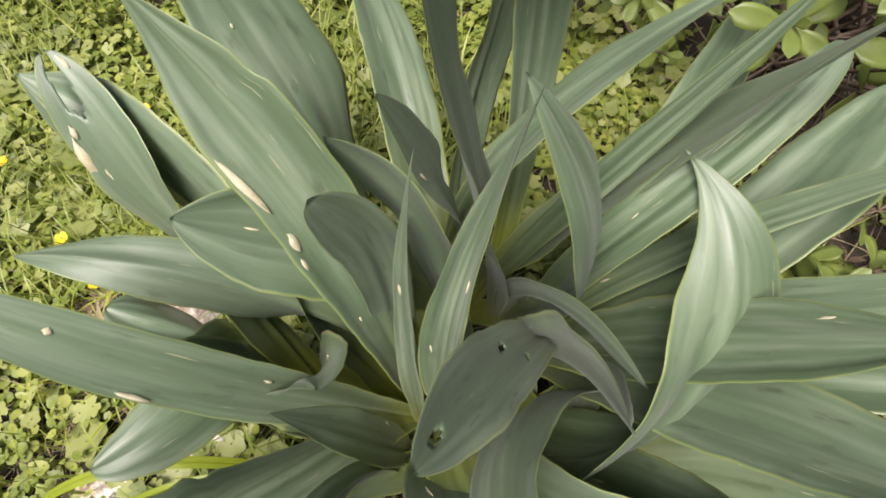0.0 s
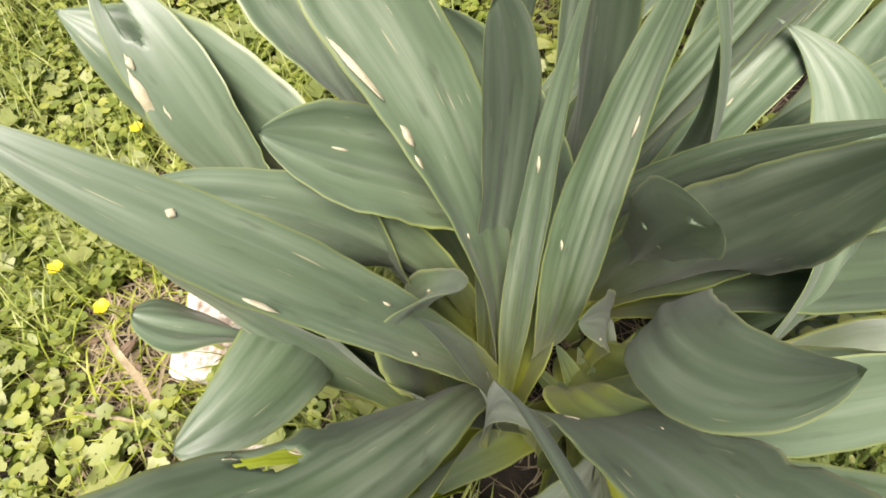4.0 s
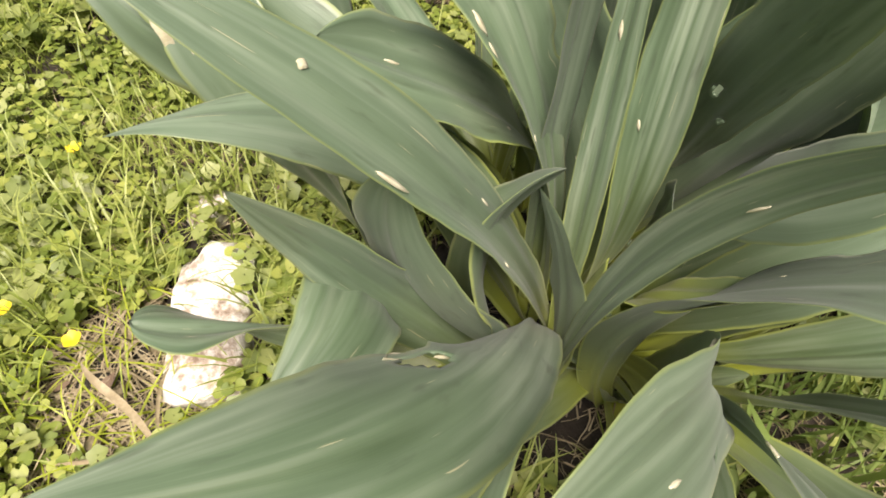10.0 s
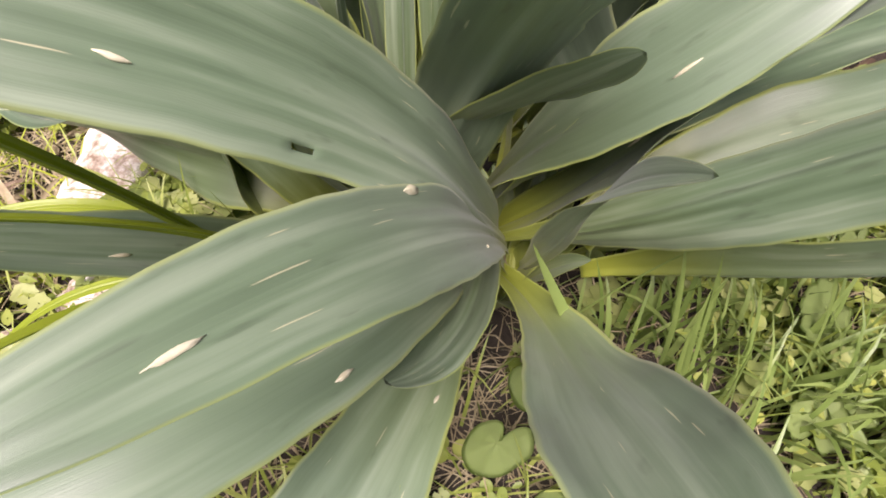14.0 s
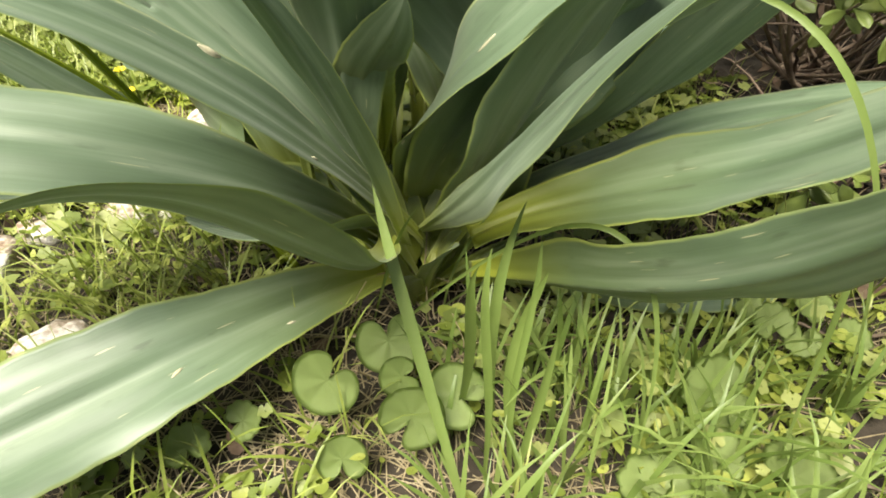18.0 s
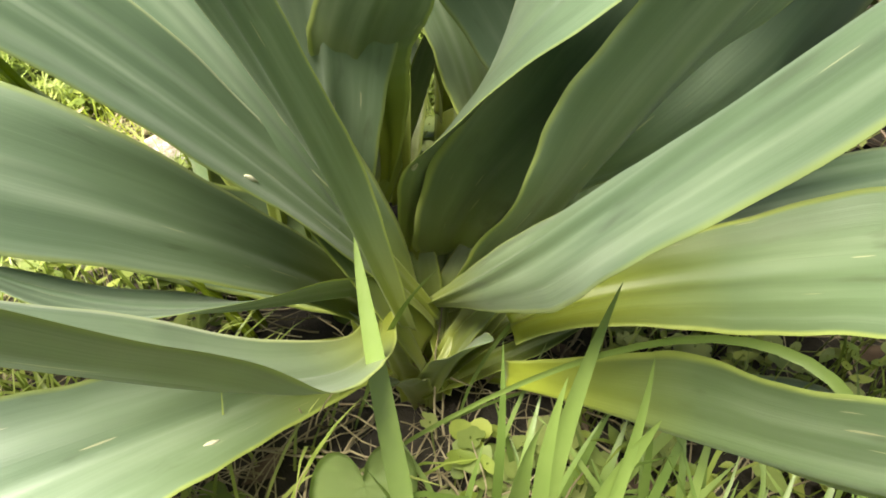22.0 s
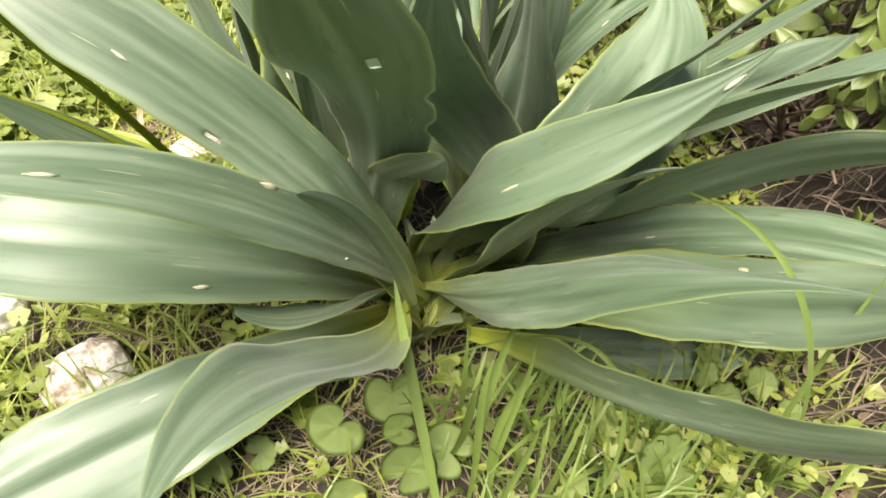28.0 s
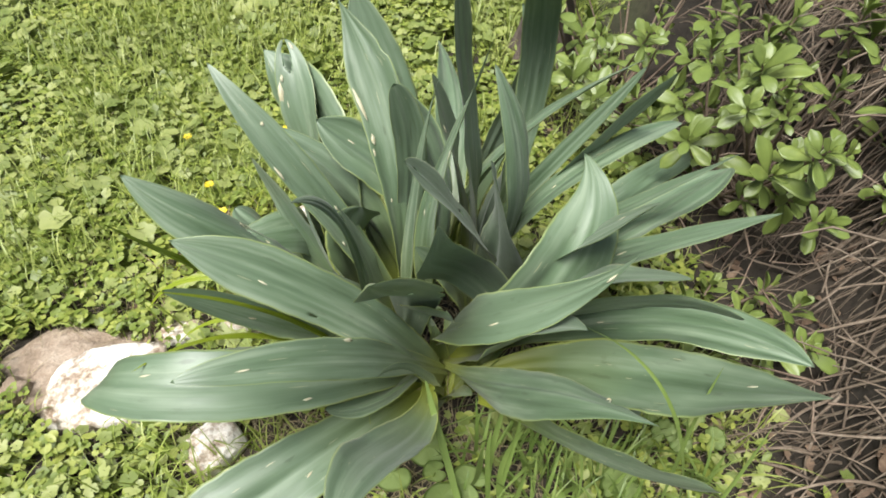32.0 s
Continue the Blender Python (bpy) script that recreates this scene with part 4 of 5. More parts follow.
LEAF = squill_leaf(SHRUBSIDE, (0.102, 0.250, 0.129), 233.2, 76.4, (-47.1, 61.9, -38.7), (-59.8, 57.7), 0.400, 0.0482, 0.75, 0.42, 0.18, (7.8, -49.4), 0.72, seed=24, holes=((0.93, 0.0, 0.015, 0.2), (0.60, -0.35, 0.014, 0.13), (0.52, 0.3, 0.010, 0.10)))
LEAF = squill_leaf(SHRUBSIDE, (0.071, 0.222, 0.030), 105.3, 146.7, (-214.7, -5.8, 162.9), (143.4, 53.8), 0.491, 0.0669, 0.69, 0.42, 0.24, (-33.4, -124.8), 0.85, seed=25)
LEAF = squill_leaf(MIDDLE, (-0.082, 0.160, 0.081), 254.6, 91.0, (-19.9, 26.3, -63.4), (-4.3, 10.0), 0.476, 0.0220, 0.66, 0.42, 0.23, (44.1, 99.3), 0.92, seed=26)
scar(*LEAF, 0.728, -0.33, 0.0095, 0.0013, -9)
LEAF = squill_leaf(MIDDLE, (-0.040, 0.211, 0.070), 191.3, 75.3, (-80.7, 93.9, -54.9), (99.2, -134.9), 0.489, 0.0674, 0.70, 0.50, 0.35, (-137.3, -71.2), 0.91, seed=27, holes=((0.667, 0.62, 0.030, 0.20), (0.700, 0.72, 0.016, 0.12)), bites=((0.66, 1, 0.045, 0.16), (0.58, 1, 0.016, 0.12)))
scar(*LEAF, 0.700, 0.84, 0.022, 0.005, 0)
scar(*LEAF, 0.640, 0.55, 0.010, 0.003, 30)
scar(*LEAF, 0.45, -0.20, 0.008, 0.002, 0)
LEAF = squill_leaf(MIDDLE, (-0.086, 0.193, 0.064), 154.6, 64.3, (-11.5, 7.4, -7.3), (-18.6, 13.2), 0.343, 0.0564, 0.62, 0.47, 0.23, (-43.0, -58.2), 0.76, seed=28)
scar(*LEAF, 0.402, -0.34, 0.0063, 0.0017, -4)
LEAF = squill_leaf(MIDDLE, (-0.115, 0.235, 0.027), 329.6, 160.3, (-147.5, -55.9, 40.6), (-71.8, -72.0), 0.389, 0.0801, 0.56, 0.46, 0.23, (25.3, 159.8), 0.54, seed=29)
scar(*LEAF, 0.780, -0.25, 0.0128, 0.0018, -4)
LEAF = squill_leaf(MIDDLE, (-0.075, 0.233, 0.072), 150.8, 15.4, (-18.5, 30.1, -1.4), (-13.2, 17.5), 0.317, 0.0982, 0.69, 0.45, 0.20, (-5.9, -157.6), 0.55, seed=30)
scar(*LEAF, 0.850, -0.45, 0.0083, 0.002, 5)
LEAF = squill_leaf(MIDDLE, (-0.045, 0.229, 0.091), 81.5, 85.3, (-23.1, 19.7, 29.0), (-36.5, -24.4), 0.404, 0.0387, 0.83, 0.47, 0.25, (-17.0, 108.2), 0.50, seed=31)
LEAF = squill_leaf(SHRUBSIDE, (0.056, 0.221, 0.058), 227.3, 45.8, (64.8, -106.7, -4.8), (326.3, -85.0), 0.494, 0.1246, 0.54, 0.45, 0.04, (57.9, -279.9), 1.46, seed=32)
scar(*LEAF, 0.336, -0.13, 0.0076, 0.0021, 6)
LEAF = squill_leaf(SHRUBSIDE, (0.076, 0.235, 0.074), 351.9, 58.1, (-27.4, -17.4, -23.6), (29.6, 21.7), 0.461, 0.0881, 0.68, 0.45, 0.22, (-11.8, -21.7), 0.72, seed=33)
LEAF = squill_leaf(SHRUBSIDE, (0.081, 0.257, 0.069), 34.2, 30.4, (-45.8, -2.1, -9.0), (3.2, 10.4), 0.607, 0.0631, 0.62, 0.45, 0.22, (-14.1, 9.2), 0.85, seed=34)
scar(*LEAF, 0.417, -0.12, 0.0083, 0.0017, -10)
LEAF = squill_leaf(SHRUBSIDE, (0.070, 0.258, 0.087), 359.6, 86.6, (-38.2, -35.1, -30.8), (-5.9, 43.8), 0.459, 0.0424, 0.60, 0.45, 0.24, (-10.8, 2.4), 0.50, seed=35)
scar(*LEAF, 0.570, 0.28, 0.007, 0.0012, 5)
LEAF = squill_leaf(SHRUBSIDE, (0.068, 0.254, 0.069), 7.5, 63.6, (-39.7, 13.2, 20.5), (-16.8, -21.2), 0.463, 0.0296, 0.49, 0.45, 0.22, (-1.5, 7.9), 1.01, seed=36)
scar(*LEAF, 0.353, 0.35, 0.0116, 0.0022, -10)
LEAF = squill_leaf(SHRUBSIDE, (0.072, 0.254, 0.066), 338.3, 57.3, (-23.0, 11.8, 0.8), (-4.5, 0.4), 0.479, 0.0493, 0.50, 0.45, 0.22, (-3.3, 11.5), 0.95, seed=37)
scar(*LEAF, 0.600, 0.20, 0.014, 0.002, 8)
scar(*LEAF, 0.384, 0.04, 0.0111, 0.0016, 9)
LEAF = squill_leaf(SHRUBSIDE, (0.070, 0.253, 0.073), 321.7, 66.0, (-18.6, 23.2, -10.2), (-0.8, -3.8), 0.424, 0.0727, 0.56, 0.45, 0.22, (-2.0, 3.8), 0.88, seed=38)
scar(*LEAF, 0.838, 0.66, 0.0122, 0.0017, 10)
LEAF = squill_leaf(SHRUBSIDE, (0.074, 0.247, 0.070), 308.6, 60.7, (-11.3, 7.9, -12.8), (-2.3, -2.0), 0.458, 0.0728, 0.56, 0.45, 0.22, (-6.3, 1.4), 0.82, seed=39)
scar(*LEAF, 0.303, 0.50, 0.0079, 0.0022, 2)
LEAF = squill_leaf(BACK, (0.052, 0.290, 0.086), 190.8, 94.7, (-28.6, 5.9, 15.9), (1.3, -13.5), 0.505, 0.0760, 0.56, 0.45, 0.22, (-11.3, -10.4), 0.51, seed=40)
LEAF = squill_leaf(BACK, (0.069, 0.333, 0.087), 55.7, 49.4, (33.3, 66.7, 21.3), (16.1, 12.6), 0.613, 0.0516, 0.67, 0.43, 0.23, (21.8, 6.6), 0.88, seed=41)
LEAF = squill_leaf(BACK, (0.031, 0.307, 0.077), 317.3, 51.9, (31.8, 57.7, -7.2), (9.6, -16.7), 0.462, 0.0596, 0.55, 0.45, 0.22, (12.5, -8.2), 0.82, seed=42)
LEAF = squill_leaf(BACK, (0.021, 0.359, 0.083), 10.0, 88.1, (-64.9, -4.2, 20.7), (-16.0, -9.7), 0.472, 0.0469, 0.49, 0.45, 0.23, (-6.5, -13.5), 1.02, seed=43)
LEAF = squill_leaf(BACK, (0.038, 0.312, 0.084), 359.2, 72.5, (-31.9, 9.1, 13.2), (6.5, -6.3), 0.448, 0.0243, 0.55, 0.45, 0.23, (21.5, 41.5), 0.65, seed=44)
LEAF = squill_leaf(BACK, (0.043, 0.331, 0.083), 354.5, 62.1, (-14.3, 18.4, 0.8), (-8.4, -16.4), 0.475, 0.0739, 0.56, 0.45, 0.22, (-5.6, -31.8), 0.85, seed=45)
scar(*LEAF, 0.483, 0.27, 0.0084, 0.0023, 10)
LEAF = squill_leaf(MIDDLE, (-0.035, 0.190, 0.094), 29.5, 68.4, (-21.9, 4.1, 10.5), (64.8, 88.9), 0.388, 0.0770, 0.59, 0.45, 0.19, (-34.4, -70.5), 0.84, seed=46)
scar(*LEAF, 0.455, 0.29, 0.0123, 0.0014, 12)
LEAF = squill_leaf(BACK, (0.044, 0.334, 0.080), 205.5, 92.4, (-23.8, 1.8, 4.1), (-8.3, -22.5), 0.383, 0.0706, 0.55, 0.45, 0.22, (0.9, -17.7), 0.77, seed=47)
scar(*LEAF, 0.811, 0.66, 0.0116, 0.0016, 11)
LEAF = squill_leaf(BACK, (0.015, 0.334, 0.078), 89.5, 43.7, (-44.0, 4.9, 2.0), (-14.6, 32.0), 0.467, 0.0717, 0.51, 0.45, 0.22, (4.0, 35.6), 0.89, seed=48)
LEAF = squill_leaf(BACK, (0.032, 0.338, 0.078), 80.6, 35.3, (-8.6, 69.1, 29.5), (-40.0, -50.0), 0.470, 0.0743, 0.58, 0.45, 0.21, (37.3, 87.9), 0.83, seed=49)
LEAF = squill_leaf(FRONT, (-0.025, 0.132, 0.046), 314.2, 111.0, (-101.2, -25.3, 77.3), (-73.1, 6.2), 0.502, 0.0789, 0.78, 0.37, 0.17, (-100.2, 146.6), 0.88, seed=50, holes=((0.80, 0.25, 0.015, 0.11),), bites=((0.62, 1, 0.02, 0.12), (0.70, 1, 0.015, 0.15)))
scar(*LEAF, 0.450, -0.40, 0.014, 0.002, 20)
scar(*LEAF, 0.550, 0.50, 0.01, 0.0025, -10)
LEAF = squill_leaf(SHRUBSIDE, (0.063, 0.265, 0.062), 267.7, 106.8, (-104.6, 73.3, -22.2), (46.4, -53.9), 0.455, 0.0282, 0.44, 0.45, 0.23, (-0.5, -107.3), 0.86, seed=51)
LEAF = squill_leaf(SHRUBSIDE, (0.085, 0.251, 0.045), 286.7, 81.4, (-24.2, 9.2, 5.3), (-53.7, -4.5), 0.467, 0.0922, 0.37, 0.46, 0.22, (-18.5, -38.4), 0.84, seed=52)
scar(*LEAF, 0.794, -0.57, 0.0084, 0.0022, 3)
LEAF = squill_leaf(MIDDLE, (-0.088, 0.233, 0.104), 24.6, 111.4, (-36.8, -5.3, -16.0), (-32.3, -60.6), 0.261, 0.0824, 0.63, 0.45, 0.26, (10.1, -43.2), 0.75, seed=53)
scar(*LEAF, 0.707, 0.55, 0.0053, 0.0021, 5)
LEAF = squill_leaf(MIDDLE, (-0.063, 0.171, 0.088), 159.0, 87.5, (-14.5, 2.7, -9.2), (-1.8, 1.4), 0.286, 0.0424, 0.50, 0.45, 0.22, (-2.1, 24.3), 0.96, seed=54)
scar(*LEAF, 0.416, -0.80, 0.0129, 0.0015, -7)
LEAF = squill_leaf(MIDDLE, (0.043, 0.192, 0.111), 200.6, 98.3, (-58.9, 0.8, 9.9), (5.2, -8.6), 0.228, 0.0442, 0.55, 0.46, 0.19, (-48.7, -15.8), 0.80, seed=55)
scar(*LEAF, 0.717, 0.77, 0.007, 0.0024, 5)
LEAF = squill_leaf(FRONT, (0.059, 0.140, 0.022), 342.2, 17.3, (-79.7, -7.7, 23.7), (42.9, 118.1), 0.684, 0.0737, 0.68, 0.44, 0.21, (-43.1, -354.6), 0.59, seed=56)
scar(*LEAF, 0.358, 0.53, 0.0083, 0.0019, -8)
LEAF = squill_leaf(MIDDLE, (-0.070, 0.189, 0.059), 203.8, 42.7, (3.6, 16.9, -12.7), (-12.2, 16.2), 0.366, 0.0473, 0.51, 0.45, 0.21, (-6.8, -21.0), 0.73, seed=57)
scar(*LEAF, 0.667, 0.25, 0.0128, 0.002, 7)
LEAF = squill_leaf(GRASSES, (-0.163, 0.173, 0.040), 214.9, 80.2, (-30.6, 1.1, 14.3), (25.9, 25.3), 0.509, 0.0107, 0.54, 0.45, 0.30, (-19.9, -44.1), 0.78, seed=58, name="blade", mat=REED)
LEAF = squill_leaf(GRASSES, (-0.128, 0.153, 0.031), 145.3, 67.0, (-58.2, -46.7, -20.9), (27.6, 32.4), 0.401, 0.0116, 0.58, 0.44, 0.30, (-6.4, -21.8), 0.89, seed=59, name="blade", mat=REED)
LEAF = squill_leaf(GRASSES, (-0.106, 0.158, 0.033), 194.9, 74.1, (-37.0, 0.3, 5.0), (12.2, 8.0), 0.390, 0.0109, 0.55, 0.45, 0.30, (3.2, 9.1), 0.91, seed=60, name="blade", mat=REED)
LEAF = squill_leaf(GRASSES, (-0.111, 0.153, 0.014), 156.3, 48.4, (-49.6, -36.5, -20.6), (18.0, 29.7), 0.352, 0.0104, 0.54, 0.46, 0.30, (1.4, 3.7), 0.88, seed=61, name="blade", mat=REED)
LEAF = squill_leaf(GRASSES, (-0.107, 0.140, 0.039), 184.0, 66.9, (-38.7, -12.2, 5.5), (27.1, 34.1), 0.375, 0.0119, 0.57, 0.45, 0.30, (-0.4, 19.1), 0.91, seed=62, name="blade", mat=REED)
LEAF = squill_leaf(FRONT, (0.007, 0.164, 0.046), 181.1, 42.0, (-64.6, -0.8, 66.9), (18.6, 30.8), 0.419, 0.0836, 0.45, 0.45, 0.18, (-15.4, -193.5), 1.12, seed=63)
LEAF = squill_leaf(FRONT, (0.008, 0.157, 0.034), 164.8, 45.7, (-24.3, 65.1, 20.4), (-23.8, -11.2), 0.406, 0.0926, 0.61, 0.46, 0.20, (26.3, 45.9), 0.81, seed=64)


for k in range(9):
    turn = 20 + 40 * k
    squill_leaf(FRONT, (0.013 + 0.012 * math.cos(radians(turn)), 0.128 + 0.010 * math.sin(radians(turn)), 0.012), turn, 66 + 7 * (k % 3), (-8.0, -12.0, -6.0), (4.0, 6.0), 0.105 + 0.012 * (k % 4), 0.030 + 0.003 * (k % 3), 0.40, 0.75, 0.35, (3.0 * (k % 3), 5.0), 0.7, seed=80 + k, name="sheath", label="yellow-green sheath at the leaf bases")
for k in range(7):
    squill_leaf(FRONT, (0.016 + 0.003 * k, 0.112 + 0.003 * (k % 3), 0.030 + 0.005 * (k % 4)), 8 + 17 * k, 34 + 6 * (k % 3), (-6.0, -8.0, 4.0), (6.0, 4.0), 0.118 + 0.012 * (k % 4), 0.020 + 0.003 * (k % 3), 0.45, 0.7, 0.40, (-5.0 * (k % 2), 8.0), 0.8, seed=95 + k, name="sheath", label="yellow-green sheath at the leaf bases")


# ---- single weeds and blades in front ----
def kidney_plant(leaves, label, lift=25):
    """A low weed: round notched leaves on thin stalks."""
    ob = new("weed")
    for at, radius, heading, tilt, notch, scallop in leaves:
        rng = random.Random(int(at[0] * 9000 + at[1] * 700))
        bm = bmesh.new()
        m = pose(*at, 0, 0, 0) @ pose(0, 0, 0, lift + tilt[0], tilt[1], 0) @ pose(0, 0, 0, 0, 0, heading)
        rings = []
        n = 67
        for i in range(7):
            f = (i + 0.35) / 6.35
            ring = []
            for k in range(n):
                a = -math.pi + 2 * math.pi * k / (n - 1)
                gap = math.pi - abs(a)
                edge = 1 + (scallop * (abs(math.sin(a * 5.5)) - 0.4) + 0.3 * scallop * abs(math.sin(a * 16.5)) if scallop else 0.02 * math.sin(a * 4 + at[0] * 90))
                edge *= 1 - 0.84 * math.exp(-((gap / (notch * 1.25)) ** 1.4))
                r = radius * f * (edge if i > 2 else 1 - 0.5 * math.exp(-((gap / notch) ** 2)))
                z = radius * (0.16 * f * f - 0.03 * math.cos(6 * a) * f)
                ring.append(bm.verts.new(m @ Vector((math.cos(a) * r, math.sin(a) * r, z))))
            rings.append(ring)
        for p, q in zip(rings, rings[1:]):
            for k in range(n - 1):
                bm.faces.new((p[k], q[k], q[k + 1], p[k + 1]))
        mid = bm.verts.new(m @ Vector((0, 0, 0)))
        for k in range(n - 1):
            bm.faces.new((mid, rings[0][k], rings[0][k + 1]))
        bmesh.ops.solidify(bm, geom=bm.faces[:], thickness=0.0006)
        leaf = mesh_object("leaf", bm, KIDNEY, ob)
        verts, faces = [], []
        foot = Vector((at[0] + rng.uniform(-0.015, 0.015), at[1] + rng.uniform(-0.01, 0.02), -0.01))
        top = m @ Vector((0, 0, -0.0005))
        strand(verts, faces, [tuple(foot.lerp(top, s) + Vector((0.004 * math.sin(3 * s), 0, 0)) * (1 - s)) for s in (0, 0.3, 0.6, 0.85, 1)], 0.0012, 0.0009)
        raw_object("stem", verts, faces, GRASS, ob)
    return tagged(ob, label, "weed")


kidney_plant([((-0.051, -0.010, 0.063), 0.028, -135, (8, -10), 0.22, 0), ((-0.004, 0.022, 0.073), 0.027, -70, (-6, 10), 0.3, 0), ((0.008, -0.006, 0.064), 0.018, 200, (10, 6), 0.3, 0),
              ((0.018, -0.040, 0.060), 0.026, 60, (5, 12), 0.2, 0), ((0.052, -0.020, 0.058), 0.026, 150, (-10, -8), 0.2, 0), ((-0.035, -0.062, 0.036), 0.020, 100, (0, 14), 0.3, 0)], "low weed with smooth kidney-shaped leaves before the squill", 48)
kidney_plant([((0.194, -0.085, 0.040), 0.026, 40, (6, -8), 0.3, 0.12), ((0.225, -0.095, 0.036), 0.024, 120, (-8, 6), 0.3, 0.12), ((0.262, -0.012, 0.050), 0.030, 200, (12, 4), 0.3, 0.12),
              ((0.245, -0.060, 0.045), 0.022, 300, (-4, 10), 0.3, 0.12), ((0.300, -0.075, 0.040), 0.028, 20, (4, 4), 0.3, 0.12), ((0.335, 0.060, 0.050), 0.018, 90, (10, 0), 0.3, 0.14)], "low weed with scalloped rounded leaves in grass")
kidney_plant([((0.330, 0.100, 0.035), 0.017, 0, (6, 8), 0.3, 0.14), ((0.385, 0.085, 0.045), 0.019, 130, (-6, 8), 0.3, 0.14), ((0.360, 0.050, 0.040), 0.016, 250, (6, -8), 0.3, 0.14), ((0.415, 0.060, 0.030), 0.017, 60, (0, 8), 0.3, 0.14)], "small scalloped weed near the root bank")
kidney_plant([((-0.12, -0.03, 0.035), 0.016, 20, (8, -8), 0.3, 0.1), ((-0.16, -0.05, 0.030), 0.018, 120, (-8, 8), 0.3, 0.1), ((-0.20, -0.01, 0.030), 0.015, 220, (6, 6), 0.3, 0.1), ((-0.235, -0.06, 0.035), 0.019, 320, (6, -6), 0.3, 0.1)], "small round-leaved weed beneath a squill leaf")


def long_blade(tuft, root, via, tip, width, label, mat=None):
    """A single long grass blade, folded along its middle, from root over via to tip."""
    a, b, c = Vector(root), Vector(via), Vector(tip)
    verts, faces = [], []
    steps = 26
    rng = random.Random(label + str(width))
    turn, bend = rng.uniform(-55, 55), rng.uniform(-0.006, 0.006)
    for k in range(steps + 1):
        s = k / steps
        p = a * (1 - s) ** 2 + b * 2 * s * (1 - s) + c * s * s
        t = ((b - a) * (1 - s) + (c - b) * s).normalized()
        side = t.cross(Vector((0.25, -1, 0.3))).normalized()
        side = Matrix.Rotation(radians(turn * (s - 0.4)), 3, t) @ side
        up = side.cross(t)
        p = p + side * bend * math.sin(5 * s)
        w = width / 2 * (0.36 + 1.55 * s - 0.90 * s * s) * (1 - s**5) ** 0.9
        verts += [tuple(p + side * w + up * w * 0.3), tuple(p), tuple(p - side * w + up * w * 0.3)]
    for k in range(steps):
        q = 3 * k
        faces += [(q, q + 1, q + 4, q + 3), (q + 1, q + 2, q + 5, q + 4)]
    return raw_object("blade", verts, faces, mat or BLADE, tuft, label)


FRONT_GRASS = tagged(new("grass_tuft"), "tuft of long fresh grass blades before the squill", "grass", "grass tufts")
SIDE_GRASS = tagged(new("grass_tuft"), "sparse tall grass blades arching over the squill leaves", "grass", "grass tufts")
FOOT_GRASS = tagged(new("grass_tuft"), "thin grass stalks at the squill's foot", "grass", "grass tufts")
long_blade(FRONT_GRASS, (0.066, -0.110, -0.005), (0.016, 0.000, 0.120), (-0.008, 0.061, 0.205), 0.0105, "long pale green grass blade leaning on the squill's base")
long_blade(FRONT_GRASS, (0.086, -0.009, -0.010), (0.060, -0.027, 0.156), (0.103, 0.054, 0.194), 0.0100, "upright fresh grass blade before the squill")
long_blade(FRONT_GRASS, (0.051, -0.011, -0.008), (0.057, -0.050, 0.200), (0.065, -0.024, 0.203), 0.0090, "upright cut-tipped grass blade before the squill")
long_blade(FRONT_GRASS, (0.090, -0.080, -0.005), (0.110, -0.050, 0.080), (0.118, -0.030, 0.150), 0.0087, "short fresh grass blade before the squill")
long_blade(FRONT_GRASS, (0.105, -0.060, -0.005), (0.085, 0.000, 0.110), (0.110, 0.010, 0.170), 0.0094, "bent fresh grass blade before the squill")
long_blade(FRONT_GRASS, (-0.040, 0.054, -0.005), (0.220, 0.036, 0.420), (0.178, -0.069, 0.000), 0.0046, "arching thin grass blade over a squill leaf")
long_blade(FRONT_GRASS, (0.074, -0.066, -0.005), (0.066, -0.03, 0.11), (0.078, -0.006, 0.205), 0.0075, "fresh grass blade before the squill")
long_blade(FRONT_GRASS, (0.096, -0.066, -0.005), (0.10, -0.02, 0.09), (0.104, 0.02, 0.19), 0.007, "fresh grass blade before the squill")
long_blade(SIDE_GRASS, (0.325, -0.060, -0.005), (0.270, -0.060, 0.420), (0.150, 0.060, 0.330), 0.0042, "tall arching grass blade crossing the squill leaves")
long_blade(SIDE_GRASS, (0.290, -0.080, -0.005), (0.275, -0.040, 0.160), (0.300, 0.010, 0.330), 0.0058, "thin upright grass blade")
long_blade(SIDE_GRASS, (0.270, -0.150, 0.000), (0.330, -0.080, 0.120), (0.420, 0.020, 0.180), 0.0101, "slanting yellow-green grass blade")
long_blade(FOOT_GRASS, (-0.030, 0.100, 0.000), (-0.012, 0.080, 0.120), (0.030, 0.060, 0.190), 0.0036, "thin grass stalk at the squill's base")
long_blade(FOOT_GRASS, (0.040, 0.100, 0.000), (0.050, 0.100, 0.100), (0.100, 0.120, 0.170), 0.0032, "thin grass stalk at the squill's base")
long_blade(FOOT_GRASS, (0.030, 0.110, 0.000), (0.070, 0.090, 0.090), (0.135, 0.070, 0.110), 0.0036, "thin grass stalk at the squill's base")


def buttercup(at, label):
    ob = new("flower")
    x, y = at
    z = hump(x, y)
    verts, faces = [], []
    strand(verts, faces, [(x, y, z - 0.005), (x + 0.003, y, z + 0.03), (x, y, z + 0.055)], 0.0009, 0.0007)
    raw_object("stem", verts, faces, GRASS, ob)
    for k in range(5):
        a = k * 2 * math.pi / 5
        v, f = [], []
        disc_leaf(v, f, (x + math.cos(a) * 0.005, y + math.sin(a) * 0.005, z + 0.057), a, 0.35, 0.005, "round", None)
        raw_object("petal", v, f, FLOWER, ob)
    return tagged(ob, label, "flower")


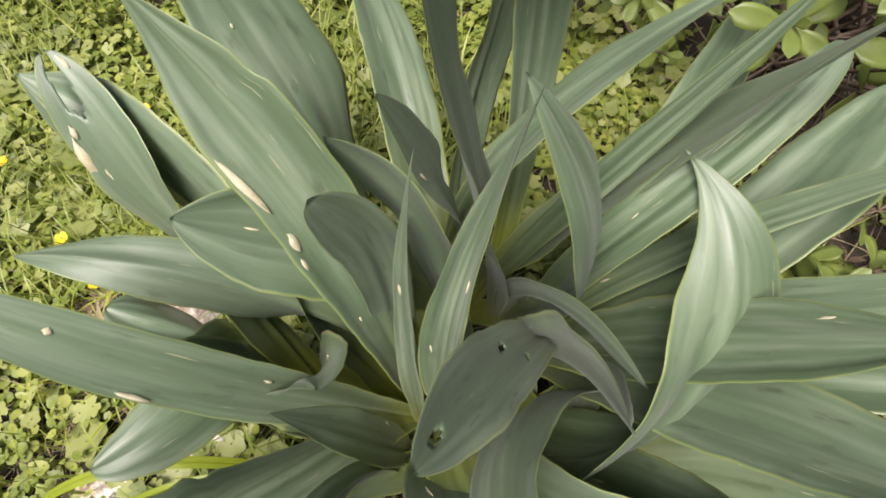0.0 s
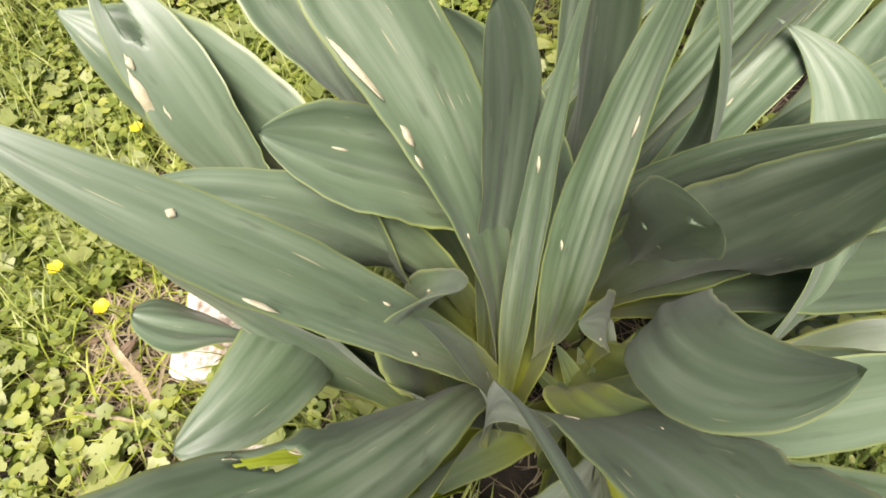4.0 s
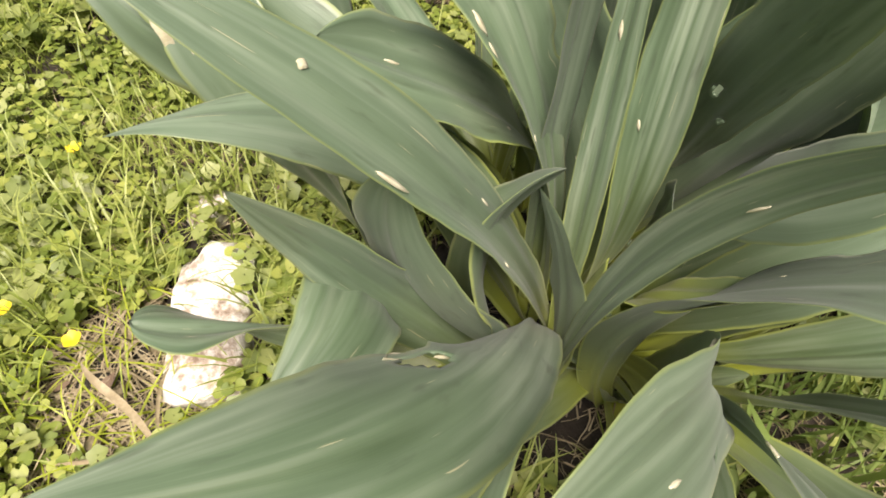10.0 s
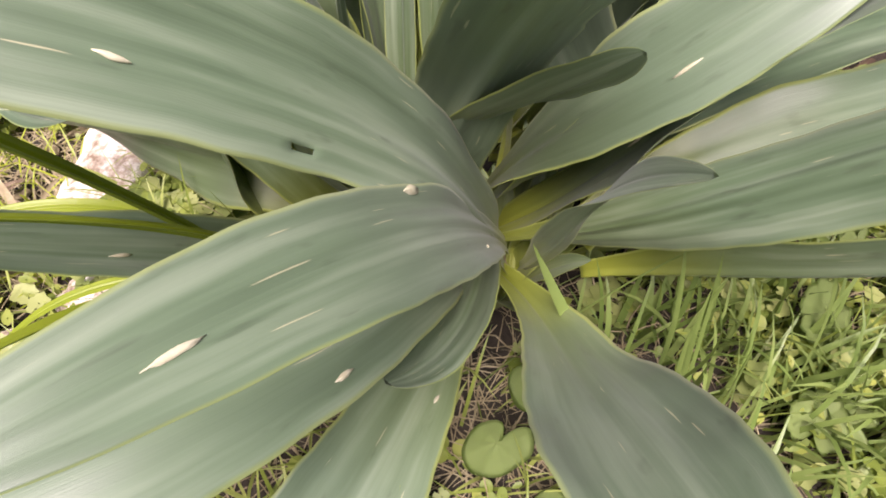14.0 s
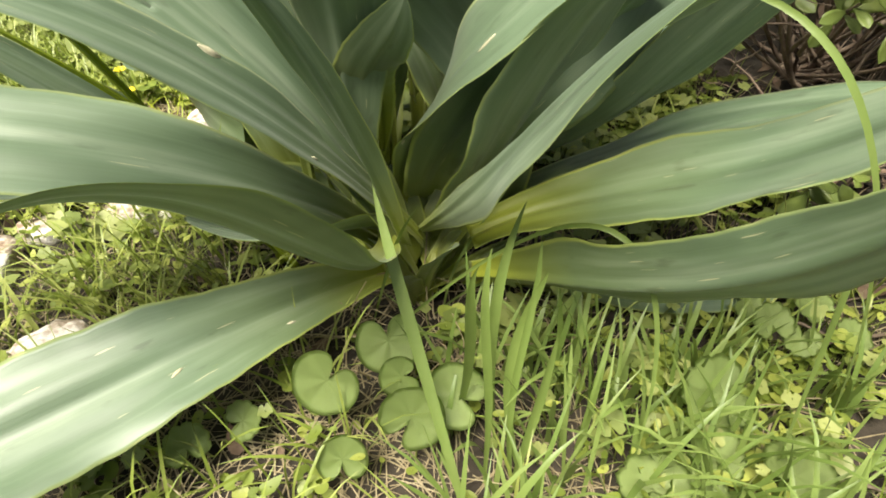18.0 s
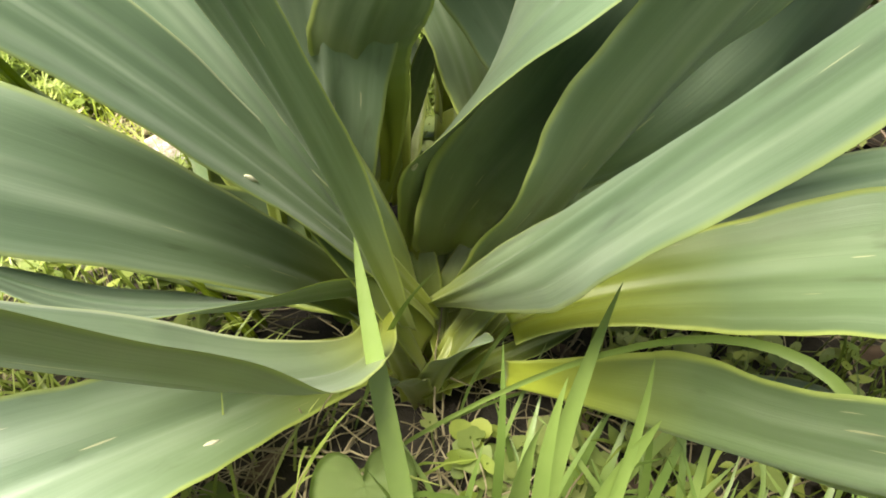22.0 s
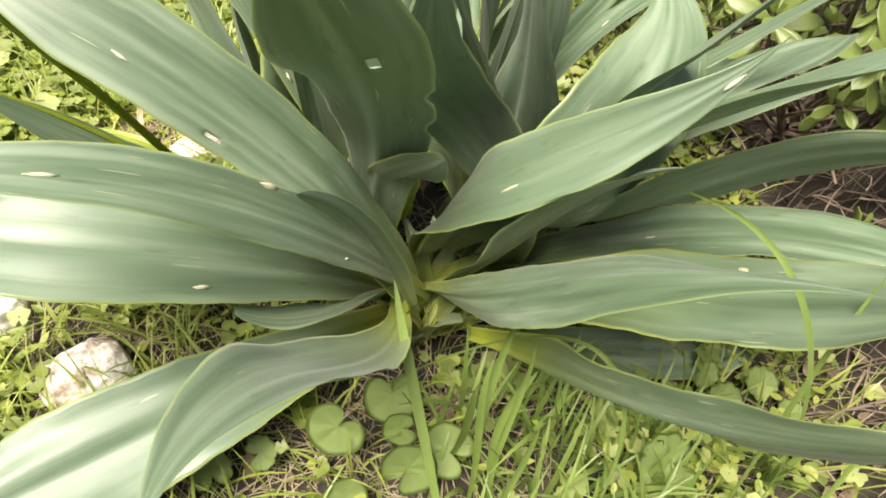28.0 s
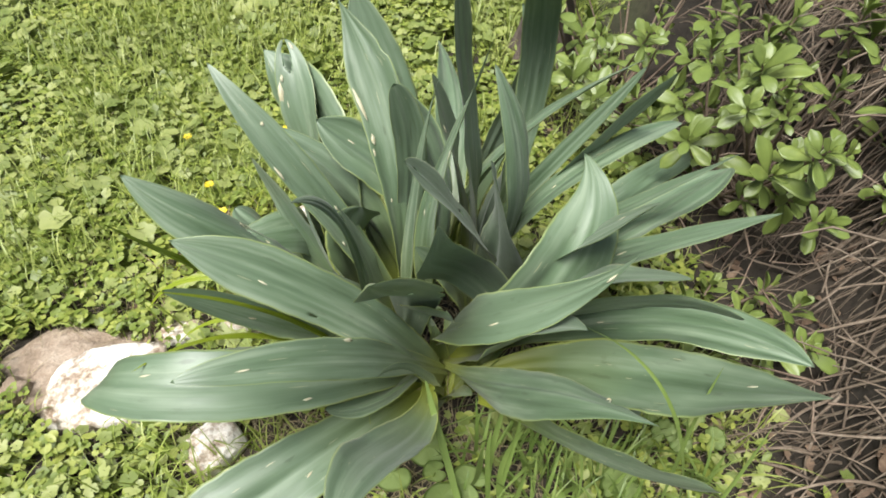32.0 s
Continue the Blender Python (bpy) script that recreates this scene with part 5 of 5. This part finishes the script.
for spot in ((-0.336, 0.72), (-0.46, 0.55), (-0.41, 0.47), (-0.55, 0.70), (-0.245, -0.02)):
    buttercup(spot, "small yellow buttercup among the weeds")


def dry_tuft():
    """Brown dry stalks and leaf bases round the foot of the squill."""
    rng = random.Random(77)
    verts, faces = [], []
    for _ in range(260):
        a = rng.uniform(0, 6.28)
        r = rng.uniform(0.02, 0.17)
        x, y = 0.01 + math.cos(a) * r * 1.2, 0.17 + math.sin(a) * r
        pts = wander(rng, (x, y, rng.uniform(0.002, 0.03)), (rng.uniform(-1, 1), rng.uniform(-1, 1), rng.uniform(-0.1, 0.7)), rng.uniform(0.03, 0.11), 6, 0.25, 0.06)
        strand(verts, faces, pts, rng.uniform(0.0005, 0.0014), 0.0004)
    return tagged(raw_object("dry_stalks", verts, faces, STRAW), "dry brown stalks round the squill's foot", "dry grass", kind="stuff")


dry_tuft()


def dead_leaf(at, size, heading, curl, label):
    """A curled dry leaf lying on the ground."""
    bm = bmesh.new()
    m = pose(at[0], at[1], hump(at[0], at[1]) + at[2], 0, 0, heading)
    grid = []
    for i in range(12):
        s = i / 11
        w = size * 0.30 * math.sin(math.pi * min(0.99, 0.03 + s * 0.96)) ** 1.2 * (1.25 - 0.5 * s)
        row = []
        for j in range(7):
            u = j / 3 - 1
            z = 0.4 * curl * size * (u * u * 0.35 + (s - 0.5) ** 2) + 0.035 * size * math.sin(7 * s + 4 * u)
            row.append(bm.verts.new(m @ Vector(((s - 0.5) * size, u * w, z))))
        grid.append(row)
    for p, q in zip(grid, grid[1:]):
        for j in range(6):
            bm.faces.new((p[j], q[j], q[j + 1], p[j + 1]))
    bmesh.ops.solidify(bm, geom=bm.faces[:], thickness=0.0006)
    return tagged(mesh_object("dead_leaf", bm, STRAW), label, "dead leaf", "dead leaves")


for x, y, size, heading, curl in ((-0.323, 0.575, 0.052, 70, 0.25), (-0.338, 0.507, 0.044, 20, 0.2), (-0.372, 0.482, 0.030, 120, 0.15), (-0.352, 0.455, 0.034, 65, 0.2), (-0.405, 0.425, 0.026, 200, 0.15), (-0.440, 0.385, 0.030, 250, 0.2), (-0.362, 0.400, 0.024, 310, 0.15), (0.438, 0.09, 0.040, 30, 0.4), (-0.17, -0.076, 0.030, 80, 0.5)):
    dead_leaf((x, y, 0.008), size, heading, curl, "pale brown dead leaf curled on the ground")
dead_leaf((0.262, -0.055, 0.035), 0.026, 100, 0.9, "small dry pinkish-white leaf caught in grass")

DRY_GRASS = tagged(new("grass_tuft"), "tuft of broad dry straw-yellow blades beside the long stone", "grass", "grass tufts")
long_blade(DRY_GRASS, (-0.390, 0.335, 0.005), (-0.400, 0.390, 0.060), (-0.408, 0.448, 0.050), 0.009, "dry straw-yellow blade", STRAW)
long_blade(DRY_GRASS, (-0.380, 0.320, 0.005), (-0.430, 0.350, 0.050), (-0.470, 0.380, 0.030), 0.006, "dry straw-yellow blade", STRAW)
long_blade(DRY_GRASS, (-0.395, 0.330, 0.005), (-0.370, 0.380, 0.050), (-0.345, 0.400, 0.040), 0.005, "dry straw-yellow blade", STRAW)
